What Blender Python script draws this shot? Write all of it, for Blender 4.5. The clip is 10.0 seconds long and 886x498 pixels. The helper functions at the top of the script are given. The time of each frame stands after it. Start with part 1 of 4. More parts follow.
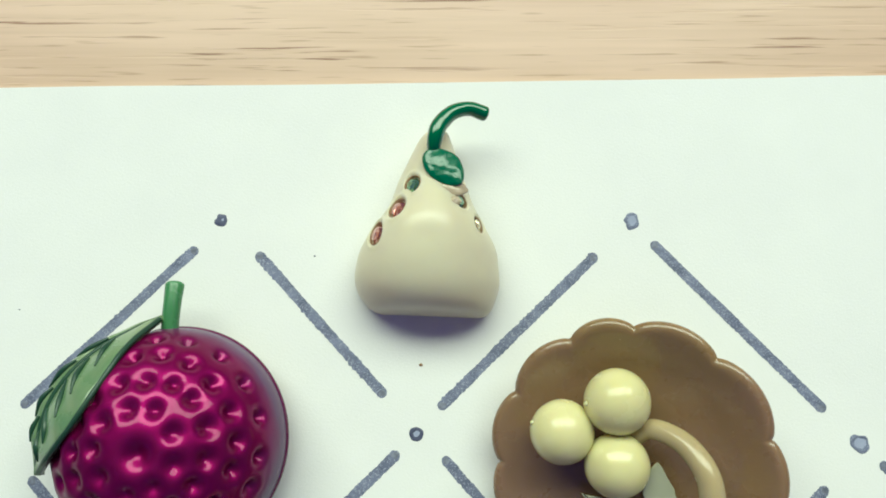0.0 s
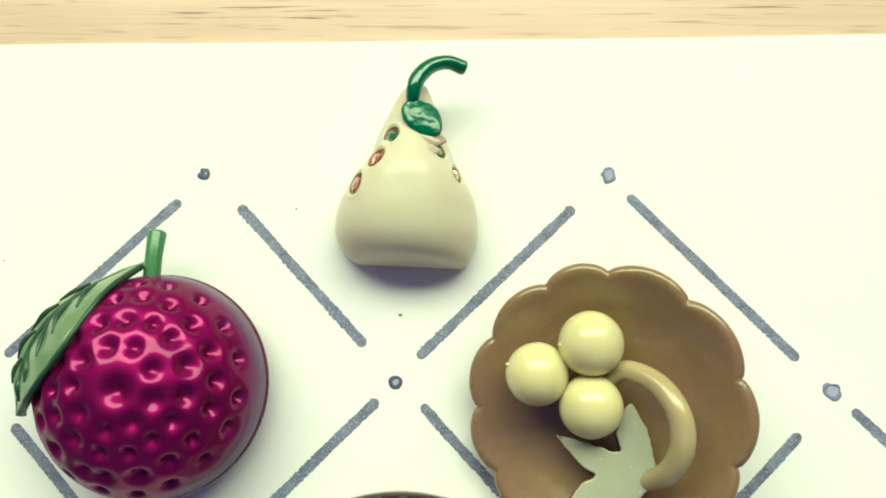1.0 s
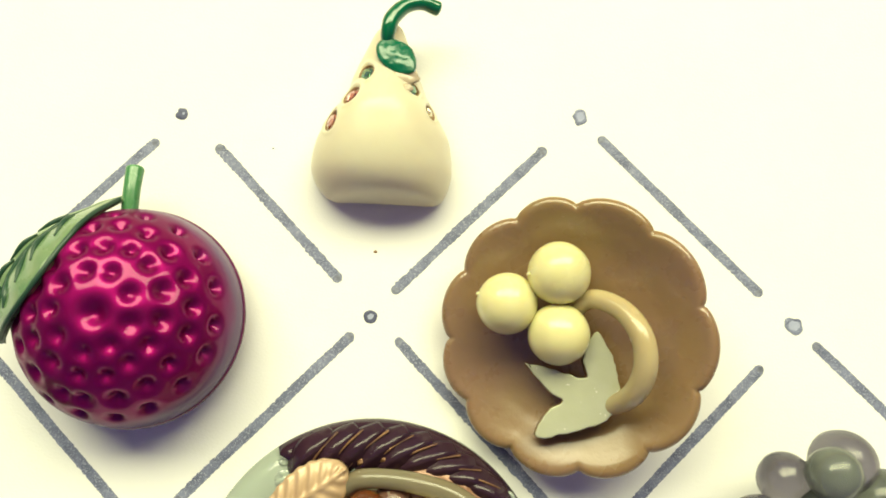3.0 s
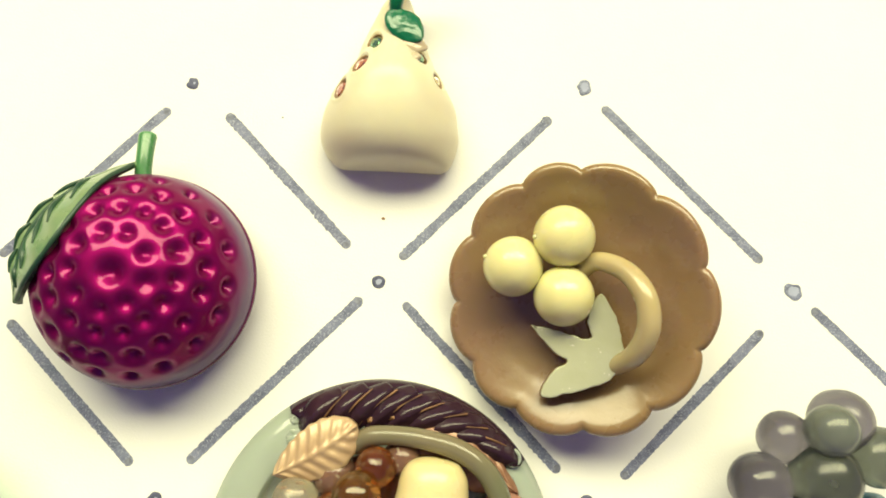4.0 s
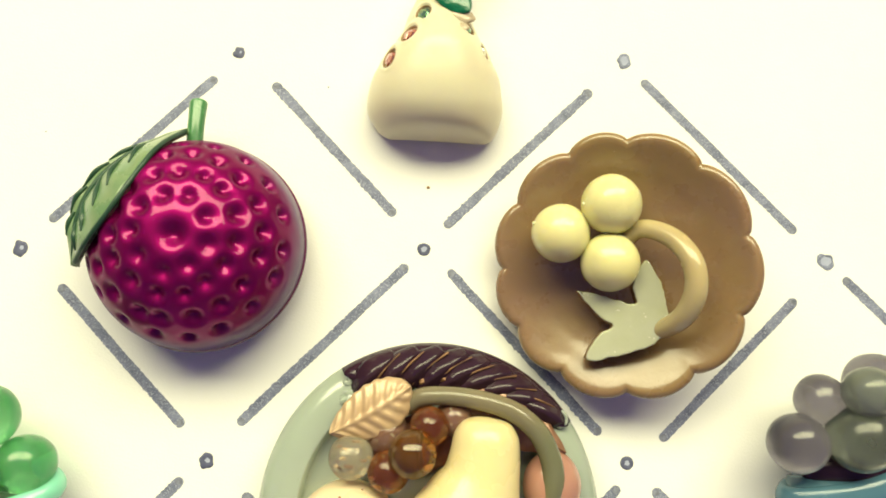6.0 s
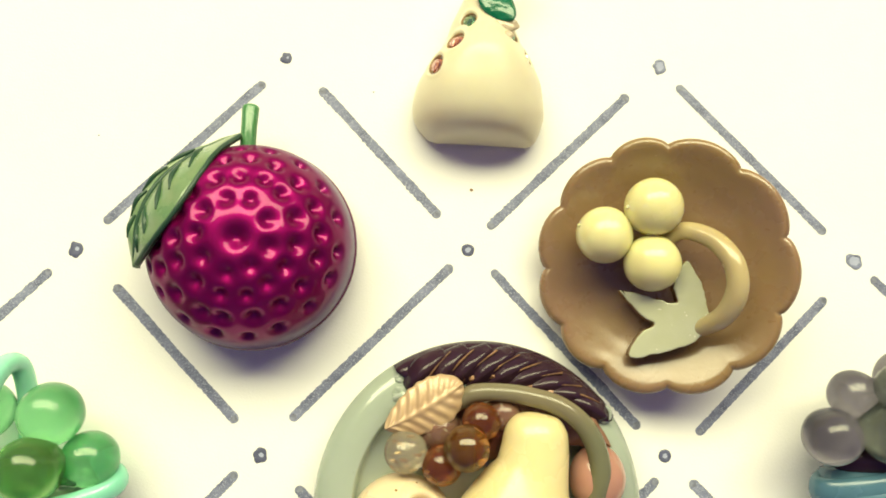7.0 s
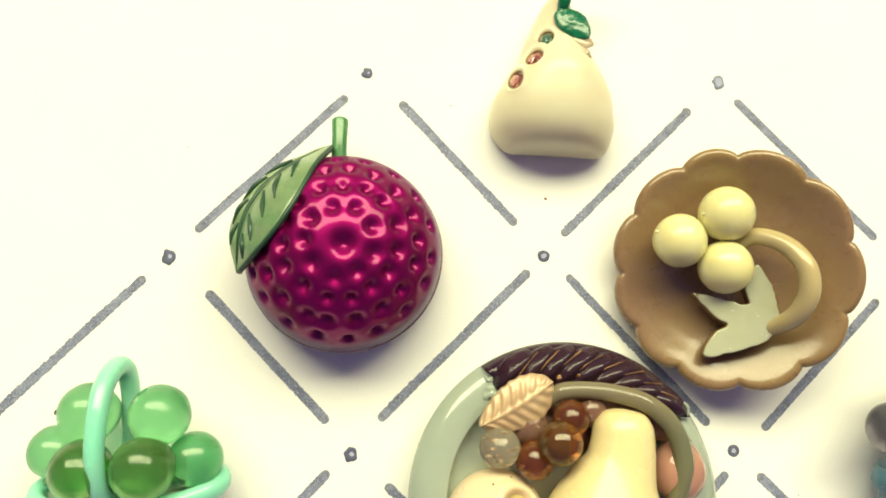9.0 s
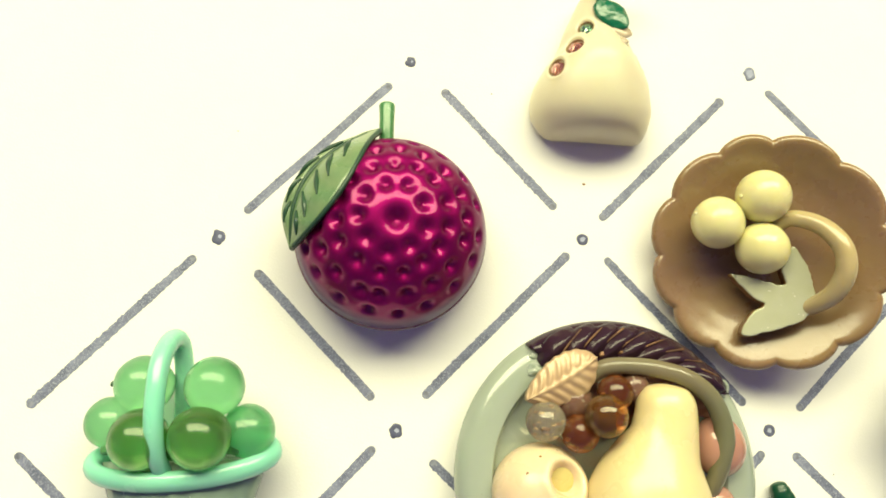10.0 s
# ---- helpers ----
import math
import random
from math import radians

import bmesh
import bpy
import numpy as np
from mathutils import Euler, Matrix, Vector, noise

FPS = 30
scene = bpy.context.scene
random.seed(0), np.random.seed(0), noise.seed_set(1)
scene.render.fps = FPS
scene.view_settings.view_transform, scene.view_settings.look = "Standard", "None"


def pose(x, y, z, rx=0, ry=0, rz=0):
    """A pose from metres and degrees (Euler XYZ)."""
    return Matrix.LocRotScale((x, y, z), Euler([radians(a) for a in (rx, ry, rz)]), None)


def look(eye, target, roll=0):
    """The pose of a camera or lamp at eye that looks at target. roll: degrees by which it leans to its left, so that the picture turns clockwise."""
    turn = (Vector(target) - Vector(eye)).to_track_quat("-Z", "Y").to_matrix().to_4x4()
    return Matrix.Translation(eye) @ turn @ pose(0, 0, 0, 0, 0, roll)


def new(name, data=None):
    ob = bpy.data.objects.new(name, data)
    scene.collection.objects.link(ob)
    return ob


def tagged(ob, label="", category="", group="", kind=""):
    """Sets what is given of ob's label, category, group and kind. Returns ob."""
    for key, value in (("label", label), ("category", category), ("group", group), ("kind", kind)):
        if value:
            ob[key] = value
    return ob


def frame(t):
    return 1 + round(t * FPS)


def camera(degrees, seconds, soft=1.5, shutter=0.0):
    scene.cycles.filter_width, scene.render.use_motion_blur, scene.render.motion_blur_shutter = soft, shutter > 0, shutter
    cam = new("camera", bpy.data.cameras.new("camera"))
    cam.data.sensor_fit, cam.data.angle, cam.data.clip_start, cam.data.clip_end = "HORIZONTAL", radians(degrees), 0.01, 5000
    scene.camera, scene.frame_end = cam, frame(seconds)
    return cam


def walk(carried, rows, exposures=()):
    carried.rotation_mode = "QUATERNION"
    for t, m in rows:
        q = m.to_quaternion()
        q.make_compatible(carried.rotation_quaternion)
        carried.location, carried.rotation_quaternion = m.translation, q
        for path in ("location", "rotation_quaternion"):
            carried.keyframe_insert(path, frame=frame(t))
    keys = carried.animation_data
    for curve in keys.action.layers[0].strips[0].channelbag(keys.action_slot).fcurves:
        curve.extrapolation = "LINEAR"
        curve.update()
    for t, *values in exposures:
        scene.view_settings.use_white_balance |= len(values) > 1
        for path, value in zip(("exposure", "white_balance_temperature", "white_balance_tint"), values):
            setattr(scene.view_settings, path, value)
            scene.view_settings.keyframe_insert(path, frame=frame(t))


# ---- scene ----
cam = camera(62.70, 10.0, soft=1.8)
# seconds, millimetres, degrees
PATH = [
    (0, 1.56, -15.04, 69.34, 10.019, -0.033, 0.066),
    (0.5, 2.69, -17.50, 69.32, 10.241, 0.032, 0.078),
    (1, 3.31, -20.31, 69.45, 10.481, -0.234, 0.061),
    (1.5, 3.66, -21.49, 69.19, 10.335, -0.493, 0.043),
    (2, 4.24, -22.61, 68.87, 10.196, -0.655, -0.016),
    (2.5, 4.77, -23.89, 69.50, 9.785, -0.953, 0.024),
    (4, 3.88, -28.21, 71.02, 9.039, -1.276, 0.086),
    (4.5, 2.84, -29.42, 71.49, 8.632, -1.399, 0.199),
    (5, 1.26, -30.14, 71.03, 8.362, -1.737, 0.174),
    (5.5, -0.11, -30.40, 71.26, 8.254, -2.085, 0.349),
    (7, -7.27, -29.93, 74.15, 7.522, -2.981, 0.168),
    (7.5, -10.45, -29.32, 74.81, 7.269, -3.407, 0.159),
    (8, -12.71, -29.18, 75.15, 7.118, -3.867, 0.152),
    (8.5, -15.83, -30.24, 75.89, 7.765, -4.359, -0.150),
    (9, -18.06, -31.08, 76.73, 8.580, -4.631, -0.331),
    (9.5, -20.46, -32.86, 77.39, 9.378, -4.851, -0.279),
    (10, -23.03, -35.30, 77.60, 10.068, -4.881, -0.080),
]
walk(cam, [(t, pose(x / 1000, y / 1000, z / 1000, rx, ry, rz)) for t, x, y, z, rx, ry, rz in PATH],
     exposures=[(0, -0.58, 5130, 8), (0.5, -0.46, 5270, 6), (1.0, -0.3, 5600, 0), (1.6, -0.17, 5950, -1), (2.5, -0.08, 6250, 4), (4.0, 0, 6500, 10), (10, 0, 6500, 9)])

# ---- world and light ----
from mathutils.geometry import tessellate_polygon

world = bpy.data.worlds.new("sky")
scene.world = world
world.use_nodes = True
wn = world.node_tree
sky = wn.nodes.new("ShaderNodeTexSky")
sky.sky_type, sky.sun_disc = "NISHITA", False
sky.sun_elevation, sky.sun_rotation = radians(48), radians(150)
wn.links.new(sky.outputs[0], wn.nodes["Background"].inputs[0])
wn.nodes["Background"].inputs[1].default_value = 0.1

# daylight of the window in its opening
lamp_data = bpy.data.lights.new("window_daylight", "AREA")
lamp_data.shape, lamp_data.size, lamp_data.size_y = "RECTANGLE", 1.8, 0.56
lamp_data.energy, lamp_data.color = 39.0, (1.0, 0.955, 0.575)
window_lamp = new("window_daylight", lamp_data)
window_lamp.matrix_world = look((0, 0.655, 0.90), (0, 0, 0.5))


# ---- materials ----
def nodes_of(m):
    m.use_nodes = True
    return m.node_tree, m.node_tree.nodes["Principled BSDF"]


def mat(name, col, col2=None, rough=0.35, metal=0.0, trans=0.0, sss=0.0, ssr=(1, 1, 1), ssd=0.001, coat=0.0, grain=900, big=150,
        bump=0.0, bump_scale=2500, ior=1.46, spots=None, spot_at=0.68, spot_scale=1500, stretch=(1, 1, 1), crough=0.05, rvar=0.08):
    """A surface with a fine and a broad variation of colour, uneven gloss, fine relief and, if given, specks."""
    m = bpy.data.materials.new(name)
    nt, p = nodes_of(m)
    new_node, link = nt.nodes.new, nt.links.new
    co = new_node("ShaderNodeTexCoord")
    mp = new_node("ShaderNodeMapping")
    mp.inputs["Scale"].default_value = stretch
    link(co.outputs["Object"], mp.inputs["Vector"])

    def noise_of(scale, detail=4, rough_=0.6):
        n = new_node("ShaderNodeTexNoise")
        n.inputs["Scale"].default_value, n.inputs["Detail"].default_value, n.inputs["Roughness"].default_value = scale, detail, rough_
        link(mp.outputs[0], n.inputs["Vector"])
        return n.outputs["Fac"]

    def ramp(src, a, b, lo=0.0, hi=1.0):
        r = new_node("ShaderNodeMapRange")
        for k, v in zip(("From Min", "From Max", "To Min", "To Max"), (a, b, lo, hi)):
            r.inputs[k].default_value = v
        link(src, r.inputs["Value"])
        return r.outputs[0]

    def mix(f, a, b):
        x = new_node("ShaderNodeMix")
        x.data_type = "RGBA"
        link(f, x.inputs[0])
        for k, v in ((6, a), (7, b)):
            if isinstance(v, tuple):
                x.inputs[k].default_value = (*v, 1)
            else:
                link(v, x.inputs[k])
        return x.outputs[2]

    col2 = col2 or tuple(c * 0.82 for c in col)
    coarse, fine = noise_of(big, 2), noise_of(grain, 5)
    both = new_node("ShaderNodeMath")
    both.operation = "MULTIPLY_ADD"
    both.inputs[1].default_value = 0.35
    link(fine, both.inputs[0])
    link(ramp(coarse, 0.3, 0.7, 0, 0.65), both.inputs[2])
    c = mix(both.outputs[0], col, col2)
    if spots:
        c = mix(ramp(noise_of(spot_scale, 2), spot_at, spot_at + 0.05), c, spots)
    link(c, p.inputs["Base Color"])
    link(ramp(noise_of(grain * 0.5, 3), 0.3, 0.7, max(0.02, rough - rvar), rough + rvar), p.inputs["Roughness"])
    p.inputs["Metallic"].default_value, p.inputs["IOR"].default_value = metal, ior
    p.inputs["Transmission Weight"].default_value = trans
    p.inputs["Subsurface Weight"].default_value, p.inputs["Subsurface Scale"].default_value = sss, ssd
    p.inputs["Subsurface Radius"].default_value = ssr
    p.inputs["Coat Weight"].default_value, p.inputs["Coat Roughness"].default_value = coat, crough
    if bump:
        b = new_node("ShaderNodeBump")
        b.inputs["Strength"].default_value, b.inputs["Distance"].default_value = bump, 0.0001
        link(noise_of(bump_scale, 4), b.inputs["Height"])
        link(b.outputs[0], p.inputs["Normal"])
    return m


M = dict(
    paper=mat("card_paper", (0.84, 0.84, 0.805), (0.80, 0.80, 0.775), rough=0.75, grain=3000, big=120, bump=0.25, bump_scale=4500),
    ink=mat("marker_ink", (0.075, 0.085, 0.145), (0.235, 0.26, 0.375), rough=0.6, grain=5000, big=700, bump=0.2, bump_scale=5000, spots=(0.36, 0.38, 0.47), spot_at=0.57, spot_scale=7500),
    ink_dark=mat("marker_ink_dark", (0.045, 0.05, 0.10), (0.12, 0.13, 0.21), rough=0.6, grain=3500, big=900),
    ink_end=mat("marker_ink_blot", (0.07, 0.075, 0.11), (0.30, 0.32, 0.40), rough=0.6, grain=4000, big=1600),
    hole=mat("dot_light", (0.46, 0.50, 0.64), (0.22, 0.24, 0.36), rough=0.7, grain=3000),
    # unseen walls and ceiling, coloured lavender so their bounce turns shadows lilac
    wall=mat("wall_shadow_tint", (0.42, 0.37, 0.90), (0.39, 0.345, 0.86), rough=0.8, grain=60, big=2, bump=0.1, bump_scale=300),
    floor=mat("floor_boards", (0.30, 0.21, 0.13), (0.22, 0.15, 0.09), rough=0.45, grain=40, big=4, stretch=(1, 8, 1)),
    frame=mat("white_gloss_paint", (0.8, 0.8, 0.79), rough=0.3, grain=80, big=5),
    pear=mat("cream_plastic", (0.69, 0.655, 0.45), (0.64, 0.57, 0.41), rough=0.38, sss=0.6, ssr=(0.85, 0.75, 0.5), ssd=0.002, coat=0.2, crough=0.3,
             grain=500, big=170, bump=0.2, bump_scale=800, spots=(0.42, 0.33, 0.22), spot_at=0.76, spot_scale=1500),
    glue=mat("old_clear_glue", (0.72, 0.62, 0.45), (0.6, 0.48, 0.33), rough=0.15, trans=0.3, bump=0.5, bump_scale=1400),
    green=mat("green_enamel", (0.0, 0.16, 0.055), (0.0, 0.10, 0.035), rough=0.2, coat=0.7, grain=900, bump=0.35, bump_scale=900),
    green_leaf=mat("chipped_green_enamel", (0.0, 0.16, 0.065), (0.0, 0.10, 0.04), rough=0.24, coat=0.7, crough=0.12, grain=900, bump=0.9, bump_scale=2600),
    green_dark=mat("dark_green_enamel", (0.0, 0.055, 0.025), (0.0, 0.035, 0.015), rough=0.35, coat=0.2, crough=0.2, grain=900, bump=0.5, bump_scale=900),
    socket=mat("dark_gem_socket", (0.34, 0.22, 0.11), (0.20, 0.11, 0.05), rough=0.35),
    gem_pink=mat("rose_glass", (0.62, 0.27, 0.22), (0.40, 0.13, 0.09), rough=0.1, metal=0.75, coat=1.0, ior=1.6),
    gem_green=mat("green_glass", (0.24, 0.45, 0.27), (0.13, 0.3, 0.16), rough=0.1, metal=0.75, coat=1.0, ior=1.6),
    gem_clear=mat("straw_glass", (0.80, 0.75, 0.50), (0.55, 0.52, 0.30), rough=0.1, metal=0.75, coat=1.0, ior=1.65),
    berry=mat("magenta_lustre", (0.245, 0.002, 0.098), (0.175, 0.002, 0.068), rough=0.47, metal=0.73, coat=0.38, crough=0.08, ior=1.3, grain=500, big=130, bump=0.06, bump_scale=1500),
    berry_edge=mat("plum_plastic", (0.13, 0.012, 0.07), (0.10, 0.01, 0.06), rough=0.22, coat=0.4, grain=500),
    stem=mat("leaf_green_plastic", (0.09, 0.27, 0.10), (0.06, 0.19, 0.07), rough=0.25, sss=0.25, ssr=(0.4, 1, 0.3), coat=0.3, bump=0.15, bump_scale=900),
    leaf=mat("painted_leaf", (0.05, 0.17, 0.065), (0.25, 0.31, 0.165), rough=0.3, coat=0.35, grain=700, big=170, bump=0.2, bump_scale=1100),
    vein=mat("dark_leaf_vein", (0.022, 0.075, 0.035), (0.015, 0.045, 0.03), rough=0.4, grain=900),
    dish=mat("caramel_plastic", (0.23, 0.135, 0.088), (0.24, 0.16, 0.055), rough=0.3, sss=0.3, ssr=(1, 0.55, 0.2), ssd=0.0014, coat=0.5, crough=0.14,
             grain=600, big=70, bump=0.28, bump_scale=1100, spots=(0.55, 0.42, 0.28), spot_at=0.75, spot_scale=2400),
    ball=mat("butter_yellow_plastic", (0.73, 0.685, 0.36), (0.67, 0.62, 0.30), rough=0.24, sss=0.55, ssr=(1, 0.8, 0.3), ssd=0.0016, coat=0.25, grain=600, big=250, bump=0.05, bump_scale=900),
    horn=mat("honey_horn_plastic", (0.47, 0.385, 0.20), (0.41, 0.32, 0.16), rough=0.22, sss=0.3, ssr=(1, 0.65, 0.25), coat=0.3, grain=500, big=150, bump=0.06),
    celadon=mat("grey_green_plastic", (0.48, 0.495, 0.36), (0.41, 0.42, 0.28), rough=0.2, sss=0.25, ssr=(0.9, 1, 0.5), coat=0.4, big=300, bump=0.5, bump_scale=420,
                spots=(0.72, 0.7, 0.6), spot_at=0.70, spot_scale=2000),
    # pale flecks of the clear bead, and painted glints in the amber ones
    flake_glint=mat("pale_gilt_fleck_glint", (0.75, 0.62, 0.38), (0.6, 0.42, 0.2), rough=0.25, metal=0.3),
    raw=mat("brown_sawn_edge", (0.22, 0.11, 0.04), (0.3, 0.18, 0.07), rough=0.5, bump=0.4, bump_scale=1800),
    sage=mat("pale_sage_glass", (0.51, 0.58, 0.49), (0.44, 0.51, 0.43), bump=0.25, bump_scale=260, rough=0.14, trans=0.35, sss=0.2, ssr=(0.8, 1, 0.7), coat=0.4, grain=400, big=100,
             spots=(0.28, 0.28, 0.14), spot_at=0.755, spot_scale=1300),
    choc=mat("dark_chocolate_plastic", (0.024, 0.011, 0.021), (0.036, 0.015, 0.024), rough=0.2, coat=0.1, ior=1.38, grain=600, bump=0.5, bump_scale=1500),
    gold=mat("rubbed_gold_paint", (0.27, 0.14, 0.06), (0.08, 0.035, 0.022), rough=0.4, metal=0.35, grain=900, big=500),
    bisque=mat("bisque_gilt_leaf", (0.56, 0.41, 0.25), (0.38, 0.24, 0.13), rough=0.38, metal=0.12, coat=0.2, grain=800, big=250, bump=0.2, bump_scale=1200),
    tan=mat("brown_gilt_leaf", (0.32, 0.17, 0.095), (0.17, 0.075, 0.045), rough=0.35, metal=0.2, coat=0.2, grain=900, big=400, bump=0.3, bump_scale=900),
    calyx=mat("olive_yellow_hollow", (0.58, 0.49, 0.20), (0.50, 0.40, 0.14), rough=0.25, coat=0.4, grain=700, big=400),
    olive=mat("olive_translucent_plastic", (0.185, 0.20, 0.115), (0.26, 0.205, 0.13), rough=0.2, trans=0.25, sss=0.2, coat=0.15, grain=400, big=120),
    lemon=mat("lemon_plastic", (0.74, 0.635, 0.345), (0.70, 0.57, 0.30), rough=0.3, sss=0.4, ssr=(0.85, 0.75, 0.3), ssd=0.0012, coat=0.3, crough=0.15, grain=500, big=110,
              bump=0.08, spots=(0.5, 0.36, 0.12), spot_at=0.77, spot_scale=1200),
    lemon_peach=mat("blushed_lemon_plastic", (0.73, 0.62, 0.41), (0.72, 0.52, 0.37), rough=0.3, sss=0.4, ssr=(0.85, 0.72, 0.3), ssd=0.0012, coat=0.3, crough=0.15, grain=500, big=160,
                    spots=(0.45, 0.26, 0.1), spot_at=0.8, spot_scale=800),
    peach=mat("salmon_plastic", (0.45, 0.235, 0.18), (0.38, 0.19, 0.14), rough=0.2, sss=0.3, ssr=(1, 0.5, 0.3), coat=0.4, grain=500),
    amber=mat("amber_resin", (0.95, 0.46, 0.10), (0.90, 0.34, 0.06), rough=0.03, trans=0.93, grain=500, big=300, rvar=0.015, ior=1.54),
    amber_dark=mat("brown_amber_resin", (0.62, 0.22, 0.07), (0.36, 0.09, 0.03), rough=0.04, trans=0.86, grain=700, big=400, rvar=0.015, ior=1.54, spots=(0.75, 0.45, 0.14), spot_at=0.62, spot_scale=1000, bump=0.8, bump_scale=1100),
    core=mat("dark_brown_amber", (0.014, 0.002, 0.001), (0.006, 0.001, 0.001), rough=0.6, grain=700, big=500),
    rosy=mat("smoky_rose_resin", (0.42, 0.24, 0.17), (0.26, 0.12, 0.08), rough=0.1, trans=0.6, grain=900, big=500, ior=1.5, spots=(0.65, 0.50, 0.36), spot_at=0.62, spot_scale=1300, bump=0.8, bump_scale=1000),
    clear=mat("smoky_clear_resin", (0.93, 0.86, 0.72), (0.80, 0.66, 0.46), rough=0.06, trans=0.86, grain=900, big=500, rvar=0.015, ior=1.5, spots=(0.45, 0.25, 0.1), spot_at=0.66, spot_scale=1100, bump=1.0, bump_scale=900),
    grape=mat("green_grape_resin", (0.32, 0.72, 0.38), (0.25, 0.64, 0.30), rough=0.18, trans=0.82, sss=0.1, coat=0.05, bump=0.12, bump_scale=450, grain=300, big=120, ior=1.45),
    grape_dark=mat("deep_green_grape_resin", (0.22, 0.50, 0.14), (0.17, 0.40, 0.10), rough=0.18, trans=0.8, sss=0.1, coat=0.05, bump=0.12, bump_scale=450, grain=300, big=160, ior=1.45),
    mint=mat("mint_green_plastic", (0.20, 0.64, 0.46), (0.32, 0.68, 0.50), rough=0.22, sss=0.35, ssr=(0.6, 1, 0.7), ssd=0.001, coat=0.3, grain=400, big=120, bump=0.05),
    misty=mat("misty_green_resin", (0.34, 0.47, 0.36), (0.28, 0.4, 0.32), rough=0.2, trans=0.35, coat=0.3),
    smoke=mat("smoke_grey_resin", (0.29, 0.27, 0.315), (0.22, 0.205, 0.245), rough=0.2, trans=0.82, coat=0.04, bump=0.12, bump_scale=450, grain=400, big=200, ior=1.45, spots=(0.2, 0.15, 0.12), spot_at=0.76, spot_scale=900),
    smoke_green=mat("smoke_green_resin", (0.20, 0.22, 0.19), (0.14, 0.155, 0.13), rough=0.2, trans=0.8, coat=0.04, bump=0.12, bump_scale=450, grain=400, big=200, ior=1.45),
    smoke_pale=mat("pale_green_resin", (0.40, 0.45, 0.38), (0.33, 0.37, 0.31), rough=0.2, trans=0.75, coat=0.04, bump=0.12, bump_scale=450, grain=400, big=200, ior=1.45),
    teal=mat("teal_blue_plastic", (0.085, 0.185, 0.25), (0.06, 0.14, 0.20), rough=0.24, coat=0.25, grain=400, big=150, bump=0.1, bump_scale=800),
    brass=mat("shank_metal", (0.45, 0.40, 0.32), (0.35, 0.31, 0.25), rough=0.35, metal=0.9),
)


def lilac_skirt(m, z_lilac, z_full, bare_lilac):
    """Lustre fading low on the sides to plastic coloured with the paper's lilac reflection, z in metres over the foot.
    """
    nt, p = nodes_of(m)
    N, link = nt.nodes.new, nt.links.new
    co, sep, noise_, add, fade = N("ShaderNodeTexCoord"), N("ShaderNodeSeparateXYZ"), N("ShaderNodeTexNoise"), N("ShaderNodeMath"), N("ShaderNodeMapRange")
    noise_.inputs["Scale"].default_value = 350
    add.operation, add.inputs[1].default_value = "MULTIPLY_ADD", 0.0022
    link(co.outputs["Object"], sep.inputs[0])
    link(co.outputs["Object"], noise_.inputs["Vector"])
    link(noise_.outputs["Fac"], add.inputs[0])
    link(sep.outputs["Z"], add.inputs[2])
    fade.inputs["From Min"].default_value, fade.inputs["From Max"].default_value = z_lilac + 0.0011, z_full + 0.0011
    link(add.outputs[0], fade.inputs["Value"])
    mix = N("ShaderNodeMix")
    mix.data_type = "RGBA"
    mix.inputs[6].default_value = (*bare_lilac, 1)
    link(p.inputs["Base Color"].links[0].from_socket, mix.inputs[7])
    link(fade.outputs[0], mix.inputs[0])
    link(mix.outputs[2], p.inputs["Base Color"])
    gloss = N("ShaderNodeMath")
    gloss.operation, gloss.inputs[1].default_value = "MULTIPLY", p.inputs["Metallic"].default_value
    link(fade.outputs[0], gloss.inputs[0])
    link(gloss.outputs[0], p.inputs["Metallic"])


# the card's lilac reflection is put into the colour of the lower band
lilac_skirt(M["berry"], 0.0050, 0.0072, (0.10, 0.035, 0.12))
M["berry"].node_tree.nodes["Principled BSDF"].inputs["Specular Tint"].default_value = (0.42, 0.34, 0.5, 1)


